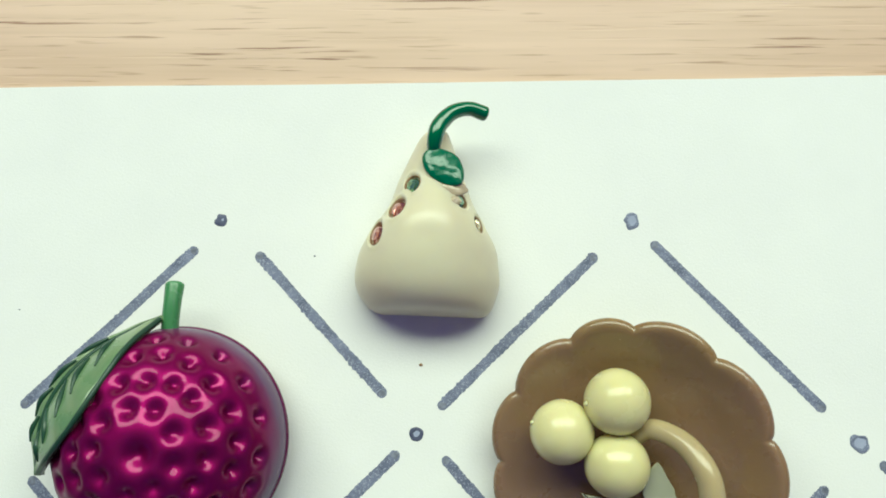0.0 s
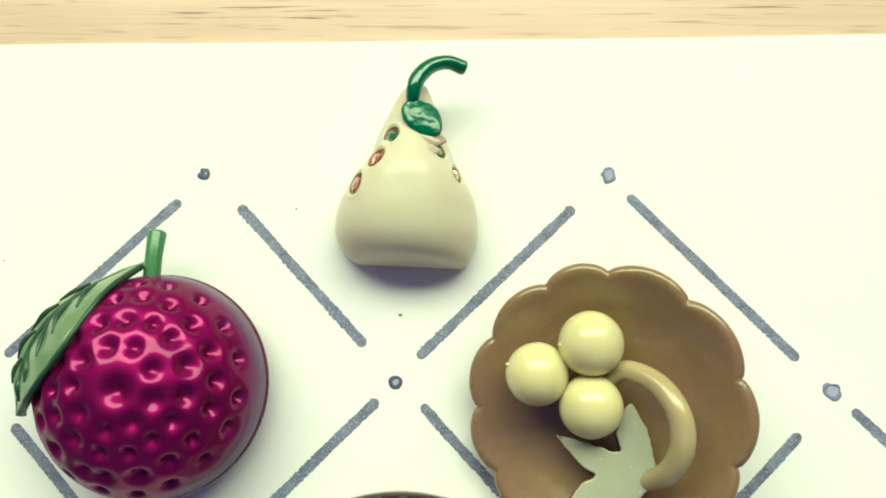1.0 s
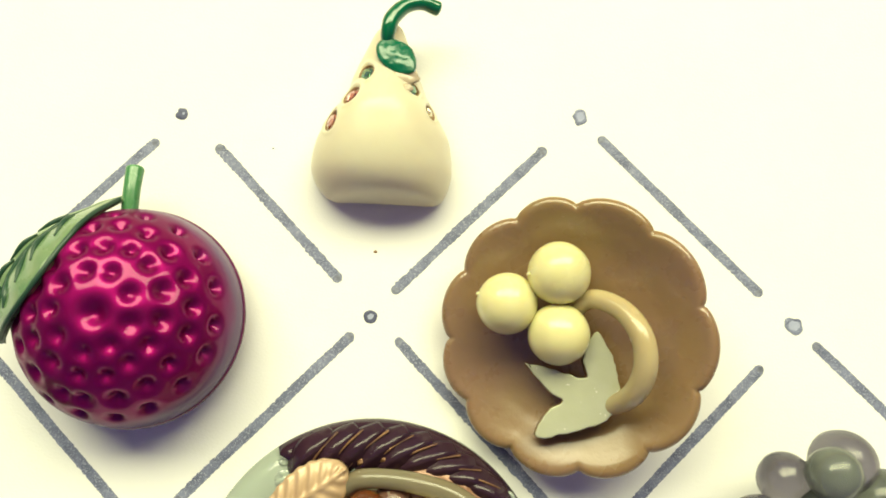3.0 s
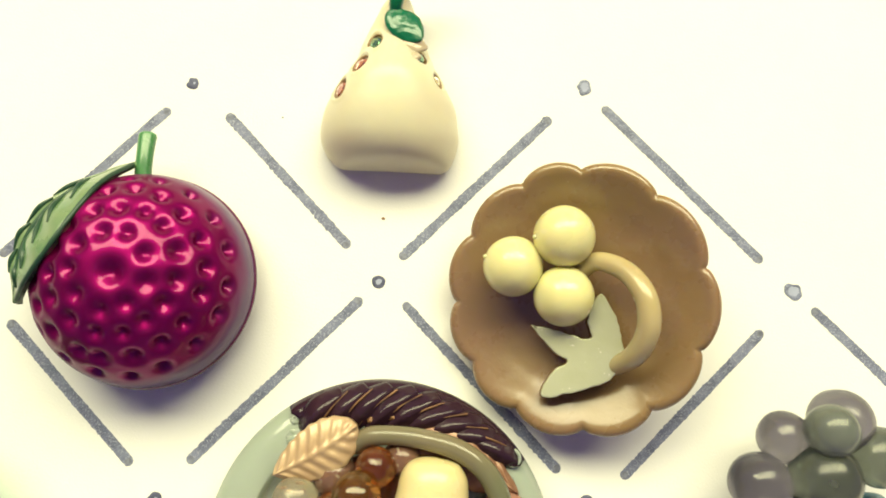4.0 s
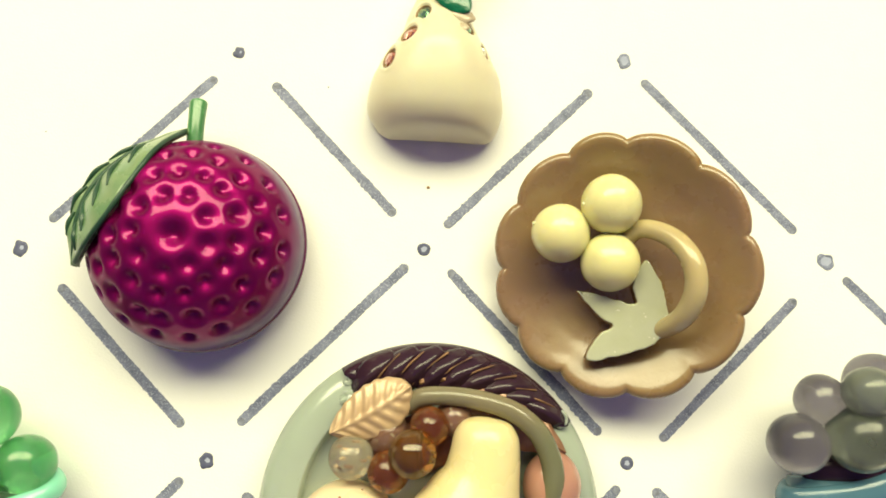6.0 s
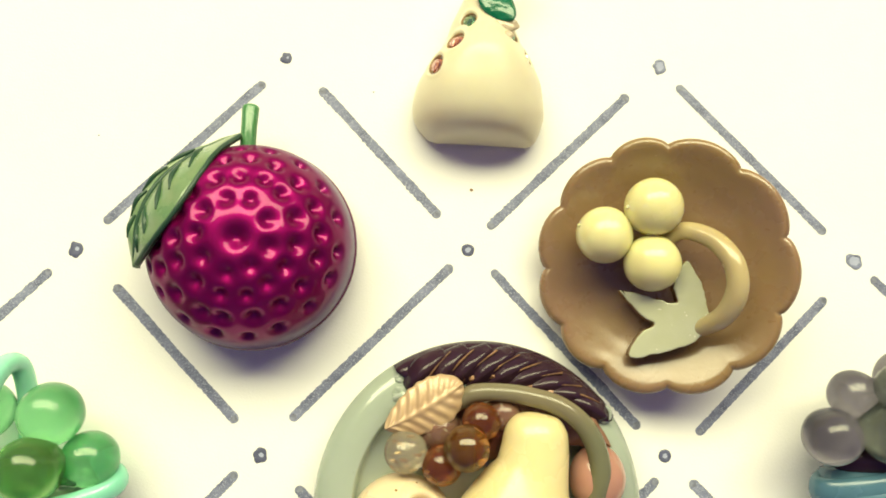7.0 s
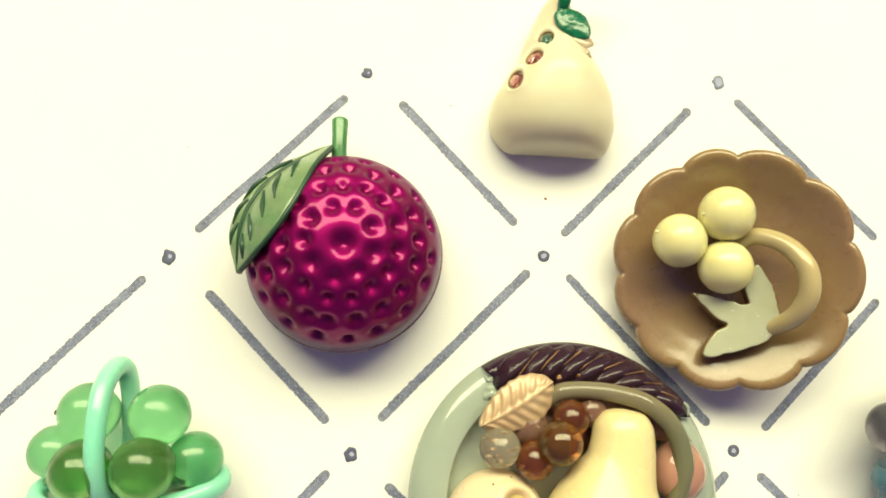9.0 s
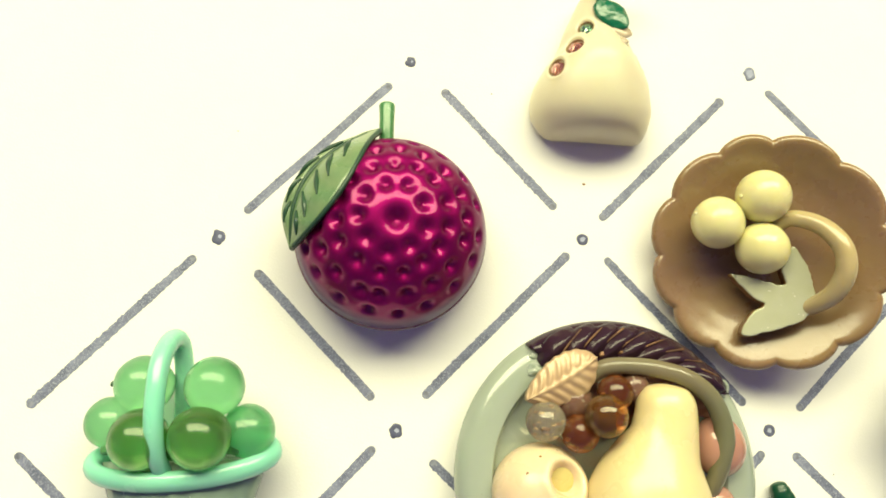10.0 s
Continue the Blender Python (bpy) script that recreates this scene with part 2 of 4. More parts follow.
def wood():
    """Pale oiled rubberwood: broad bands, fine fibres and short dark pores along x."""
    m = bpy.data.materials.new("rubberwood")
    nt, p = nodes_of(m)
    N, link = nt.nodes.new, nt.links.new
    co = N("ShaderNodeTexCoord")

    def field(scale, stretch, detail=3, turn=0.0):
        mp = N("ShaderNodeMapping")
        mp.inputs["Scale"].default_value, mp.inputs["Rotation"].default_value = stretch, (0, 0, turn)
        link(co.outputs["Object"], mp.inputs["Vector"])
        n = N("ShaderNodeTexNoise")
        n.inputs["Scale"].default_value, n.inputs["Detail"].default_value = scale, detail
        link(mp.outputs[0], n.inputs["Vector"])
        return n.outputs["Fac"]

    def ramp(src, stops):
        r = N("ShaderNodeValToRGB")
        while len(r.color_ramp.elements) < len(stops):
            r.color_ramp.elements.new(0.5)
        for e, (at, c) in zip(r.color_ramp.elements, stops):
            e.position, e.color = at, (*c, 1)
        link(src, r.inputs[0])
        return r.outputs[0]

    def mix(f, a, b, kind="MIX"):
        x = N("ShaderNodeMix")
        x.data_type, x.blend_type = "RGBA", kind
        if isinstance(f, float):
            x.inputs[0].default_value = f
        else:
            link(f, x.inputs[0])
        link(a, x.inputs[6])
        link(b, x.inputs[7])
        return x.outputs[2]

    base = ramp(field(45, (0.35, 1.6, 1)), [(0.3, (0.59, 0.41, 0.275)), (0.5, (0.71, 0.51, 0.37)), (0.72, (0.62, 0.42, 0.30))])
    fibre = ramp(field(1500, (0.02, 1, 1), 5, 0.03), [(0.3, (0.86, 0.84, 0.81)), (0.65, (1, 1, 1))])
    c = mix(0.7, base, fibre, "MULTIPLY")
    pore = ramp(field(1900, (0.034, 1, 1), 3, 0.025), [(0.595, (1, 1, 1)), (0.66, (0.34, 0.21, 0.15))])
    group = ramp(field(180, (0.2, 1, 1), 2), [(0.44, (0, 0, 0)), (0.58, (0.95, 0.95, 0.95))])
    c = mix(group, c, mix(1.0, c, pore, "MULTIPLY"))
    pore2 = ramp(field(2600, (0.05, 1, 1), 1, 0.035), [(0.64, (1, 1, 1)), (0.74, (0.5, 0.4, 0.32))])
    c = mix(0.5, c, pore2, "MULTIPLY")
    link(c, p.inputs["Base Color"])
    p.inputs["Roughness"].default_value = 0.42
    b = N("ShaderNodeBump")
    b.inputs["Strength"].default_value, b.inputs["Distance"].default_value = 0.2, 0.0001
    link(pore, b.inputs["Height"])
    link(b.outputs[0], p.inputs["Normal"])
    return m


M["wood"] = wood()

# ---- builders: all lengths below in millimetres ----
MM = 0.001
BASE = {}


def thing(name, base, label, category, group="", kind=""):
    """An Empty at the foot of a thing, whose parts are meshes under it."""
    ob = new(name)
    ob.location = [v * MM for v in base]
    ob.empty_display_size = 0.005
    BASE[ob.name] = Vector(base)
    return tagged(ob, label, category, group, kind)


def mesh_of(bm, name, material, origin=(0, 0, 0), flat=False):
    o = Vector(origin)
    bmesh.ops.recalc_face_normals(bm, faces=bm.faces)
    for v in bm.verts:
        v.co = (v.co - o) * MM
    for f in bm.faces:
        f.smooth = not flat
    me = bpy.data.meshes.new(name)
    bm.to_mesh(me)
    bm.free()
    for one in material if isinstance(material, (list, tuple)) else [material]:
        me.materials.append(one)
    return me


def part(name, bm, material, parent, label="", flat=False):
    """Links a bmesh, given in place, as one mesh under a thing or a part."""
    top = parent
    while top.parent:
        top = top.parent
    ob = new(name, mesh_of(bm, name, material, BASE[top.name], flat))
    ob.parent = parent
    return tagged(ob, label) if label else ob


def single(name, bm, material, label, category, group="", kind="", flat=False, base=(0, 0, 0)):
    ob = new(name, mesh_of(bm, name, material, base, flat))
    ob.location = [v * MM for v in base]
    return tagged(ob, label, category, group, kind)


def spline(points, n):
    """n points along a smooth curve through the points (tuples of any length)."""
    p = [np.array(q, float) for q in points]
    p = [2 * p[0] - p[1]] + p + [2 * p[-1] - p[-2]]
    out = []
    for i in range(n):
        u = i / (n - 1) * (len(p) - 3)
        k = min(int(u), len(p) - 4)
        u -= k
        a, b, c, d = p[k:k + 4]
        out.append(0.5 * (2 * b + (c - a) * u + (2 * a - 5 * b + 4 * c - d) * u * u + (3 * b - a - 3 * c + d) * u ** 3))
    return out


def sheet(bm, rows, round_=False):
    """Faces between rows of points; round_: each row closes on itself."""
    vs = [[bm.verts.new(p) for p in row] for row in rows]
    for a, b in zip(vs, vs[1:]):
        n = len(a)
        for j in range(n if round_ else n - 1):
            k = (j + 1) % n
            bm.faces.new((a[j], a[k], b[k], b[j]))
    return vs


def tube(points, n=40, sides=18, flat_z=1.0, wobble=0.0, ridge=0.0):
    """A round bar along points (x, y, z, radius) with domed ends; ridge: how far its section is a lozenge."""
    bm = bmesh.new()
    pts = spline(points, n)
    rows = []
    for i, q in enumerate(pts):
        t = Vector(pts[min(i + 1, n - 1)][:3] - pts[max(i - 1, 0)][:3]).normalized()
        side = t.cross(Vector((0, 0, 1)))
        side = side.normalized() if side.length > 0.05 else Vector((1, 0, 0))
        up = side.cross(t)
        row = []
        for j in range(sides):
            a = 2 * math.pi * j / sides
            r = q[3] * (1 + wobble * noise.noise((i * 0.3, math.cos(a) * 1.5, math.sin(a) * 1.5)))
            r *= 1 - ridge + ridge * 1.15 / (abs(math.cos(a)) + abs(math.sin(a)))
            row.append(Vector(q[:3]) + side * (r * math.cos(a)) + up * (r * flat_z * math.sin(a)))
        rows.append((row, Vector(q[:3]), t, q[3]))
    first, last = rows[0], rows[-1]
    full = []
    for s in (0.35, 0.75, 0.93):
        full.append([first[1] - first[2] * first[3] * 0.45 * (1 - s ** 2) ** 0.5 + (v - first[1]) * s for v in first[0]])
    full += [r[0] for r in rows]
    for s in (0.93, 0.75, 0.35):
        full.append([last[1] + last[2] * last[3] * 0.45 * (1 - s ** 2) ** 0.5 + (v - last[1]) * s for v in last[0]])
    vs = sheet(bm, full, True)
    bm.faces.new(vs[0])
    bm.faces.new(vs[-1])
    return bm


def ball(c, r, squash=(1, 1, 1), lumps=0.0, seed=0.0, u=40, v=28):
    bm = bmesh.new()
    bmesh.ops.create_uvsphere(bm, u_segments=u, v_segments=v, radius=1)
    for w in bm.verts:
        d = 1 + lumps * noise.noise(w.co * 1.3 + Vector((seed, seed * 2, 0)))
        w.co = Vector(c) + Vector([w.co[i] * squash[i] for i in range(3)]) * (r * d)
    return bm


def box(bm, lo, hi):
    r = bmesh.ops.create_cube(bm, size=1)
    for v in r["verts"]:
        v.co = Vector([(lo[i] + hi[i]) / 2 + v.co[i] * (hi[i] - lo[i]) for i in range(3)])
    return bm


def bevelled_box(lo, hi, b):
    bm = box(bmesh.new(), lo, hi)
    bmesh.ops.bevel(bm, geom=bm.edges[:], offset=b, segments=2, affect="EDGES")
    return bm


def blade(outline, thick, top, edge=0.25, lift=None):
    """A flat piece cut along an outline of (x, y), its face at z = top(x, y), with rounded shoulders."""
    n = len(outline)
    mid = np.mean(np.array(outline), axis=0)
    bm = bmesh.new()
    rows = []
    for inset, dz in ((0, -thick), (0, -edge), (edge * 0.35, -edge * 0.3), (edge, 0), (edge * 2, 0.004)):
        row = []
        for i, (x, y) in enumerate(outline):
            ax, ay = outline[i - 1]
            bx, by = outline[(i + 1) % n]
            nx, ny = by - ay, ax - bx
            k = math.hypot(nx, ny) or 1
            area = 1 if sum(outline[j - 1][0] * outline[j][1] - outline[j][0] * outline[j - 1][1] for j in range(n)) > 0 else -1
            px_, py_ = x - area * inset * nx / k, y - area * inset * ny / k
            row.append((px_, py_, top(px_, py_) + dz))
        rows.append(row)
    vs = sheet(bm, rows, True)
    for f in bm.faces:
        f.material_index = 1 if all(v in set(vs[0]) or v in set(vs[1]) for v in f.verts) else 0
    for ring in (vs[-1], vs[0]):
        for tri in tessellate_polygon([[Vector((v.co.x, v.co.y, 0)) for v in ring]]):
            bm.faces.new([ring[k] for k in tri])
    return bm


# ---- the unseen room, added to close the place; lavender walls tint the fill ----
def structure(name, bm, material, label, category):
    return single(name, bm, material, label, category, kind="structure", flat=True)


LOW, HIGH = -780.0, 1750.0
structure("floor", box(bmesh.new(), (-2100, -2600, LOW - 40), (2100, 770, LOW)), M["floor"], "brown boarded floor under the table", "floor")
structure("ceiling", box(bmesh.new(), (-2100, -2600, HIGH), (2100, 770, HIGH + 40)), M["wall"], "unseen plain ceiling, its lavender added to tint the shadows", "ceiling")
north = bmesh.new()
for lo, hi in (((-2000, 660, LOW), (-940, 770, HIGH)), ((940, 660, LOW), (2000, 770, HIGH)), ((-940, 660, LOW), (940, 770, 560)), ((-940, 660, 1240), (940, 770, HIGH))):
    box(north, lo, hi)
structure("wall_north", north, M["wall"], "unseen wall with a window opening, its lavender added to tint the shadows", "wall")
structure("wall_south", box(bmesh.new(), (-2000, -2600, LOW), (2000, -2500, HIGH)), M["wall"], "unseen plain wall, its lavender added to tint the shadows", "wall")
structure("wall_west", box(bmesh.new(), (-2100, -2600, LOW), (-2000, 770, HIGH)), M["wall"], "unseen plain wall, its lavender added to tint the shadows", "wall")
structure("wall_east", box(bmesh.new(), (2000, -2600, LOW), (2100, 770, HIGH)), M["wall"], "unseen plain wall, its lavender added to tint the shadows", "wall")
window = thing("window_1", (0, 700, 560), "white painted wooden window frame", "window", kind="structure")
for lo, hi in (((-938, 690, 562), (-902, 740, 1238)), ((902, 690, 562), (938, 740, 1238)), ((-902, 690, 562), (902, 740, 598)), ((-902, 690, 1202), (902, 740, 1238))):
    part("window_frame", bevelled_box(lo, hi, 4), M["frame"], window)

table = thing("wooden_table", (0, 0, LOW), "pale rubberwood table with a grained top", "table")
part("tabletop", bevelled_box((-600, -500, -28), (600, 560, -0.42), 2.0), M["wood"], table)
for x in (-540, 540):
    for y in (-440, 500):
        part("leg", bevelled_box((x - 28, y - 28, LOW), (x + 28, y + 28, -28), 3), M["wood"], table)

# ---- the card with its drawn lattice ----
edge_slope = (15.0 - 13.57) / 89.4
card = bmesh.new()
rows = []
NX = 60
for z in (-0.42, 0.0):
    a, b = [], []
    for i in range(NX + 1):
        x = -105 + 210 * i / NX
        y = 14.27 + edge_slope * (x - 1.6) + 0.12 * noise.noise((x * 0.05, 3, 0)) + 0.00006 * (x - 1) ** 2
        a.append((x, y, z))
        b.append((x, -150, z))
    rows.append((a, b))
vs = sheet(card, [rows[0][1], rows[0][0], rows[1][0], rows[1][1], rows[0][1]])
bmesh.ops.remove_doubles(card, verts=card.verts[:], dist=0.001)
bmesh.ops.holes_fill(card, edges=card.edges[:], sides=0)
card_ob = thing("paper_card", (0, -60, -0.42), "white card sheet with a hand-ruled grey lattice, lying on the table", "card")
part("sheet", card, M["paper"], card_ob, flat=True)


def stroke(a, b, seed, width=0.98):
    """A marker line with blunt ends and a slightly uneven edge."""
    bm = bmesh.new()
    a, b = Vector((*a, 0)), Vector((*b, 0))
    d = (b - a).normalized()
    s = Vector((-d.y, d.x, 0))
    length = (b - a).length
    n = 150
    L, R = [], []
    for i in range(n + 1):
        u = i / n * length
        w = width / 2 * (1 + 0.10 * noise.noise((u * 0.35, seed, 0)) + 0.2 * noise.noise((u * 4.5, seed, 5)))
        e = min(u, length - u)
        if e < width / 2:
            w *= math.sqrt(max(0.08, 1 - (1 - e / (width / 2)) ** 2))
        off = 0.07 * noise.noise((u * 0.15, seed, 9))
        w2 = w * (1 + 0.22 * noise.noise((u * 5.0, seed, 15)))
        p = a + d * u + Vector((0, 0, 0.02))
        L.append(p + s * (w + off))
        R.append(p - s * (w2 - off))
    sheet(bm, [L, R])
    return bm


LINES = (
    ((-22.2, -2.7), (-37.7, -17.8)), ((-16.4, -3.2), (-3.8, -16.8)), ((16.4, -3.3), (1.2, -17.9)), ((21.8, -2.1), (37.2, -18.1)),
    ((-2.5, -21.8), (-18.5, -37.3)), ((1.6, -22.3), (16.5, -38.2)), ((36.8, -24.9), (22.4, -38.8)), ((-36.3, -24.1), (-23.7, -37.5)),
    ((-42.6, -22.6), (-58.1, -38.1)), ((-58.8, -42.6), (-43.5, -57.5)), ((-23.5, -42.3), (-38.5, -57.5)), ((-17.7, -43.7), (-3.5, -57.5)),
    ((18.2, -43.2), (3.5, -57.5)), ((21.5, -43.4), (36.5, -58.0)), ((41.9, -22.7), (57.5, -38.5)),
)
for i, (a, b) in enumerate(LINES):
    line = part("marker_line", stroke(a, b, i * 3.7), M["ink"], card_ob)
    d = Vector((b[0] - a[0], b[1] - a[1], 0)).normalized()
    for end, sgn in ((a, 1), (b, -1)):
        bm = bmesh.new()
        c = Vector((*end, 0.03)) + d * (0.42 * sgn)
        ring = [c + Vector((math.cos(k / 12 * 6.283), math.sin(k / 12 * 6.283), 0)) * (0.33 + 0.16 * noise.noise((k * 0.6, i * 1.7, sgn))) for k in range(12)]
        bm.faces.new([bm.verts.new(p) for p in ring])
        part("line_end", bm, M["ink_end"], line)


def dot(c, r, inner, seed, blot, ink):
    """A pierced and inked dot: a dark uneven ring round a paler middle; blot: how far the ring has run out of round."""
    bm = bmesh.new()
    n = 36
    rows = []
    for rr, z in ((0.95, 0.01), (0.78, 0.08), (inner * 0.85, 0.03)):
        row = []
        for k in range(n):
            a = k / n * 6.283
            u = noise.noise((math.cos(a) * 1.4, math.sin(a) * 1.4, seed + rr)) * (blot if rr > 0.7 else 0.4)
            off = blot * 0.55 * r * (1 - rr) if rr < 0.9 else 0.0
            row.append(Vector((c[0] + off, c[1] + off * 0.5, z)) + Vector((math.cos(a), math.sin(a), 0)) * r * rr * (1 + u))
        rows.append(row)
    sheet(bm, rows, True)
    ring = part("dot_ring", bm, ink, card_ob)
    bm = bmesh.new()
    bm.faces.new([bm.verts.new(p + Vector((0, 0, -0.005))) for p in rows[-1]])
    part("dot_middle", bm, M["hole"], ring)


for i, (c, r, inner, blot) in enumerate((((-20, 0), 0.66, 0.22, 0.45), ((20, 0), 0.82, 0.66, 0.35), ((-0.88, -20.2), 0.70, 0.5, 0.12), ((40.1, -21.0), 0.95, 0.66, 0.4),
                                         ((-40.3, -20.5), 0.78, 0.32, 0.4), ((-21.3, -40.7), 0.75, 0.36, 0.3), ((19.0, -40.95), 0.70, 0.42, 0.1))):
    dot(c, r, inner, i * 5.1, blot, M["ink" if i in (1, 3) else "ink_dark"])


for i, (x, y, r) in enumerate(((-10.8, -3.5, 0.08), (-0.48, -13.87, 0.15), (-38.8, -8.7, 0.07), (25.85, -45.6, 0.07))):
    part("speck", ball((x, y, 0.02), r, (1.2, 0.9, 0.35), 0.4, i * 2.0, 12, 8), M["ink_dark"] if i != 1 else M["raw"], card_ob)


def shank(parent, x, y, top, r=2.2):
    bm = bmesh.new()
    rows = [[Vector((x + rr * math.cos(k / 24 * 6.283), y + rr * math.sin(k / 24 * 6.283), z)) for k in range(24)]
            for rr, z in ((r * 0.9, 0.0), (r, 0.25), (r, top * 0.6), (r * 1.25, top))]
    vs = sheet(bm, rows, True)
    bm.faces.new(vs[0])
    bm.faces.new(vs[-1])
    return part("shank", bm, M["brass"], parent, "dull metal shank")


# ---- cream pear button ----
PEAR = [(8.45, 1.0, 0.35, 1.2), (8.1, 1.0, 0.95, 2.6), (7.3, 0.95, 1.45, 3.6), (5.4, 0.8, 2.15, 4.7), (3.2, 0.65, 2.95, 5.5), (1.0, 0.5, 3.95, 6.3), (-1.1, 0.3, 5.2, 7.2),
        (-3.1, 0.2, 6.25, 7.4), (-4.8, 0.1, 6.6, 7.35), (-6.3, 0.1, 6.68, 7.05), (-7.6, 0.1, 6.42, 6.55), (-8.7, 0.2, 5.95, 5.7), (-9.4, 0.3, 5.45, 4.5), (-9.75, 0.35, 4.9, 2.7), (-9.9, 0.4, 4.4, 0.3)]
PEAR = [(y if y > -6 else -6 + (y + 6) * 0.87, c - (0.15 if 2 < y < 8 else 0), w * (1.02 if y < 2 else 1.1), h * (0.75 + 0.13 * min(1, max(0, (4 - y) / 4)))) for y, c, w, h in PEAR]


def pear_back(y):
    """Height of the pear's widest line, which rises a little towards the stem."""
    return 0.85 + (y + 9.3) * 0.05


def pear_surface(x, y):
    """Height of the pear's face, and its normal."""
    def z_at(x, y):
        ys = [p[0] for p in PEAR][::-1]
        c, w, h = (np.interp(y, ys, [p[k] for p in PEAR][::-1]) for k in (1, 2, 3))
        return pear_back(y) + h * math.sqrt(max(0.0, 1 - ((x - c) / w) ** 2))
    e = 0.25
    n = Vector((-(z_at(x + e, y) - z_at(x - e, y)) / (2 * e), -(z_at(x, y + e) - z_at(x, y - e)) / (2 * e), 1)).normalized()
    return z_at(x, y), n


GEMS = (((-4.55, -2.15), 0.95, "gem_pink", -35, 1.4), ((-2.65, 0.05), 0.95, "gem_pink", -25, 1.25), ((-1.3, 2.3), 0.8, "gem_green", -30, 1.2),
        ((3.3, 0.75), 0.7, "gem_green", 30, 1.3), ((4.9, -1.3), 0.72, "gem_clear", 35, 1.35))
SEATS = []
for c, r, m, turn, long in GEMS:
    z, n = pear_surface(*c)
    SEATS.append((Matrix.Translation((c[0], c[1], z)) @ n.to_track_quat("Z", "Y").to_matrix().to_4x4() @ pose(0, 0, 0, 0, 0, turn) @ Matrix.Diagonal((1, long, 1, 1)), n, r))
SEATS_IN = [(m.inverted(), n, r) for m, n, r in SEATS]


def seated(p):
    """A point of the pear's face, sunk where a gem has its hollow."""
    for m, n, r in SEATS_IN:
        q = m @ p
        d = math.hypot(q.x, q.y) / r
        if d < 2 and abs(q.z) < 1.5:
            return p - n * (0.62 / (1 + math.exp((d - 1.02) * 14))) + n * (0.10 * math.exp(-((d - 1.3) / 0.2) ** 2))
    return p


pear = thing("pear_button", (0.4, -2, 0), "cream plastic pear button with green stem and small glass gems", "button", "fruit buttons on the card")
bm = bmesh.new()
rows = []
for y, c, w, h in spline(PEAR, 170):
    row = []
    for j in range(141):
        a = math.pi * j / 140
        x = c + w * math.cos(a)
        row.append(seated(Vector((x, y - 0.04 * (x - 0.4) * min(1, max(0, (-4 - y) / 4)), pear_back(y) + h * math.sin(a)))))
    back = y if y > -7 else -7 + (y + 7) * 0.72
    for j in range(0, 17):
        u = -1 + j / 8
        drop = min(1, 4 * (1 - abs(u)) + 0.25)
        yy = y + (back - y) * drop - 0.04 * w * max(-1, min(1, u * 1.28)) * min(1, max(0, (-4 - y) / 4))
        row.append(Vector((c + (w - 0.55 * min(1, w) * min(1, 4 * (1 - abs(u)) + 0.2)) * max(-1, min(1, u * 1.28)), yy, pear_back(y) + (0.3 - pear_back(y)) * min(1, drop))))
    rows.append(row)
vs = sheet(bm, rows, True)
bm.faces.new(vs[0])
bm.faces.new(vs[-1])
part("body", bm, M["pear"], pear)
shank(pear, 0.4, -2, 0.5, 2.2)
stem = part("stem", tube([(0.7, 5.5, 5.3, 0.62), (0.85, 6.5, 5.75, 0.74), (1.25, 7.75, 5.65, 0.78), (2.45, 9.1, 5.25, 0.72), (4.0, 9.65, 4.8, 0.68), (5.5, 9.35, 4.3, 0.72)], 44, 20, wobble=0.04),
            M["green"], pear, "glossy green enamelled stem")


def enamel_leaf():
    bm = bmesh.new()
    a, b = Vector((0.0, 5.2, 0)), Vector((3.25, 2.1, 0))
    d = (b - a)
    s = Vector((-d.y, d.x, 0)).normalized()
    rows = []
    for i in range(25):
        u = i / 24
        wl = 0.08 + 1.45 * math.sin(math.pi * min(1, u * 0.98 + 0.02)) ** 0.55
        wr = 0.08 + 1.55 * math.sin(math.pi * min(1, u * 0.98 + 0.02)) ** 0.6
        wl *= 1 - 0.15 * u
        row = []
        for j in range(21):
            k = -1 + j / 10
            p = a + d * u + s * (k * (wr if k > 0 else wl)) * (1 + 0.06 * noise.noise((u * 6, k * 2, 1)))
            p.z = 5.9 - 0.13 * (p.y - 3.5) + 0.45 * (1 - abs(k) ** 2.6) * (0.4 + 0.6 * math.sin(math.pi * u) ** 0.7) + 0.12 * noise.noise((p.x * 1.5, p.y * 1.5, 4))
            row.append(p)
        for j in range(20, -1, -1):
            q = row[j].copy()
            q.z -= 0.4 + 0.4 * (1 - abs(-1 + j / 10))
            row.append(q)
        rows.append(row)
    vs = sheet(bm, rows, True)
    bm.faces.new(vs[0])
    bm.faces.new(vs[-1])
    return bm


part("leaf", enamel_leaf(), M["green_leaf"], pear, "thick chipped green enamel leaf")
z, n = pear_surface(2.4, 1.5)
part("glue", ball((2.3, 1.75, z - 0.15), 1.0, (1.5, 0.8, 0.4), 0.3, 2.0), M["glue"], pear, "lump of yellowed clear glue")
z, n = pear_surface(2.9, 0.6)
part("glue", ball((2.6, 0.5, z + 0.25), 0.6, (1.0, 0.7, 0.45), 0.3, 5.0), M["glue"], pear)


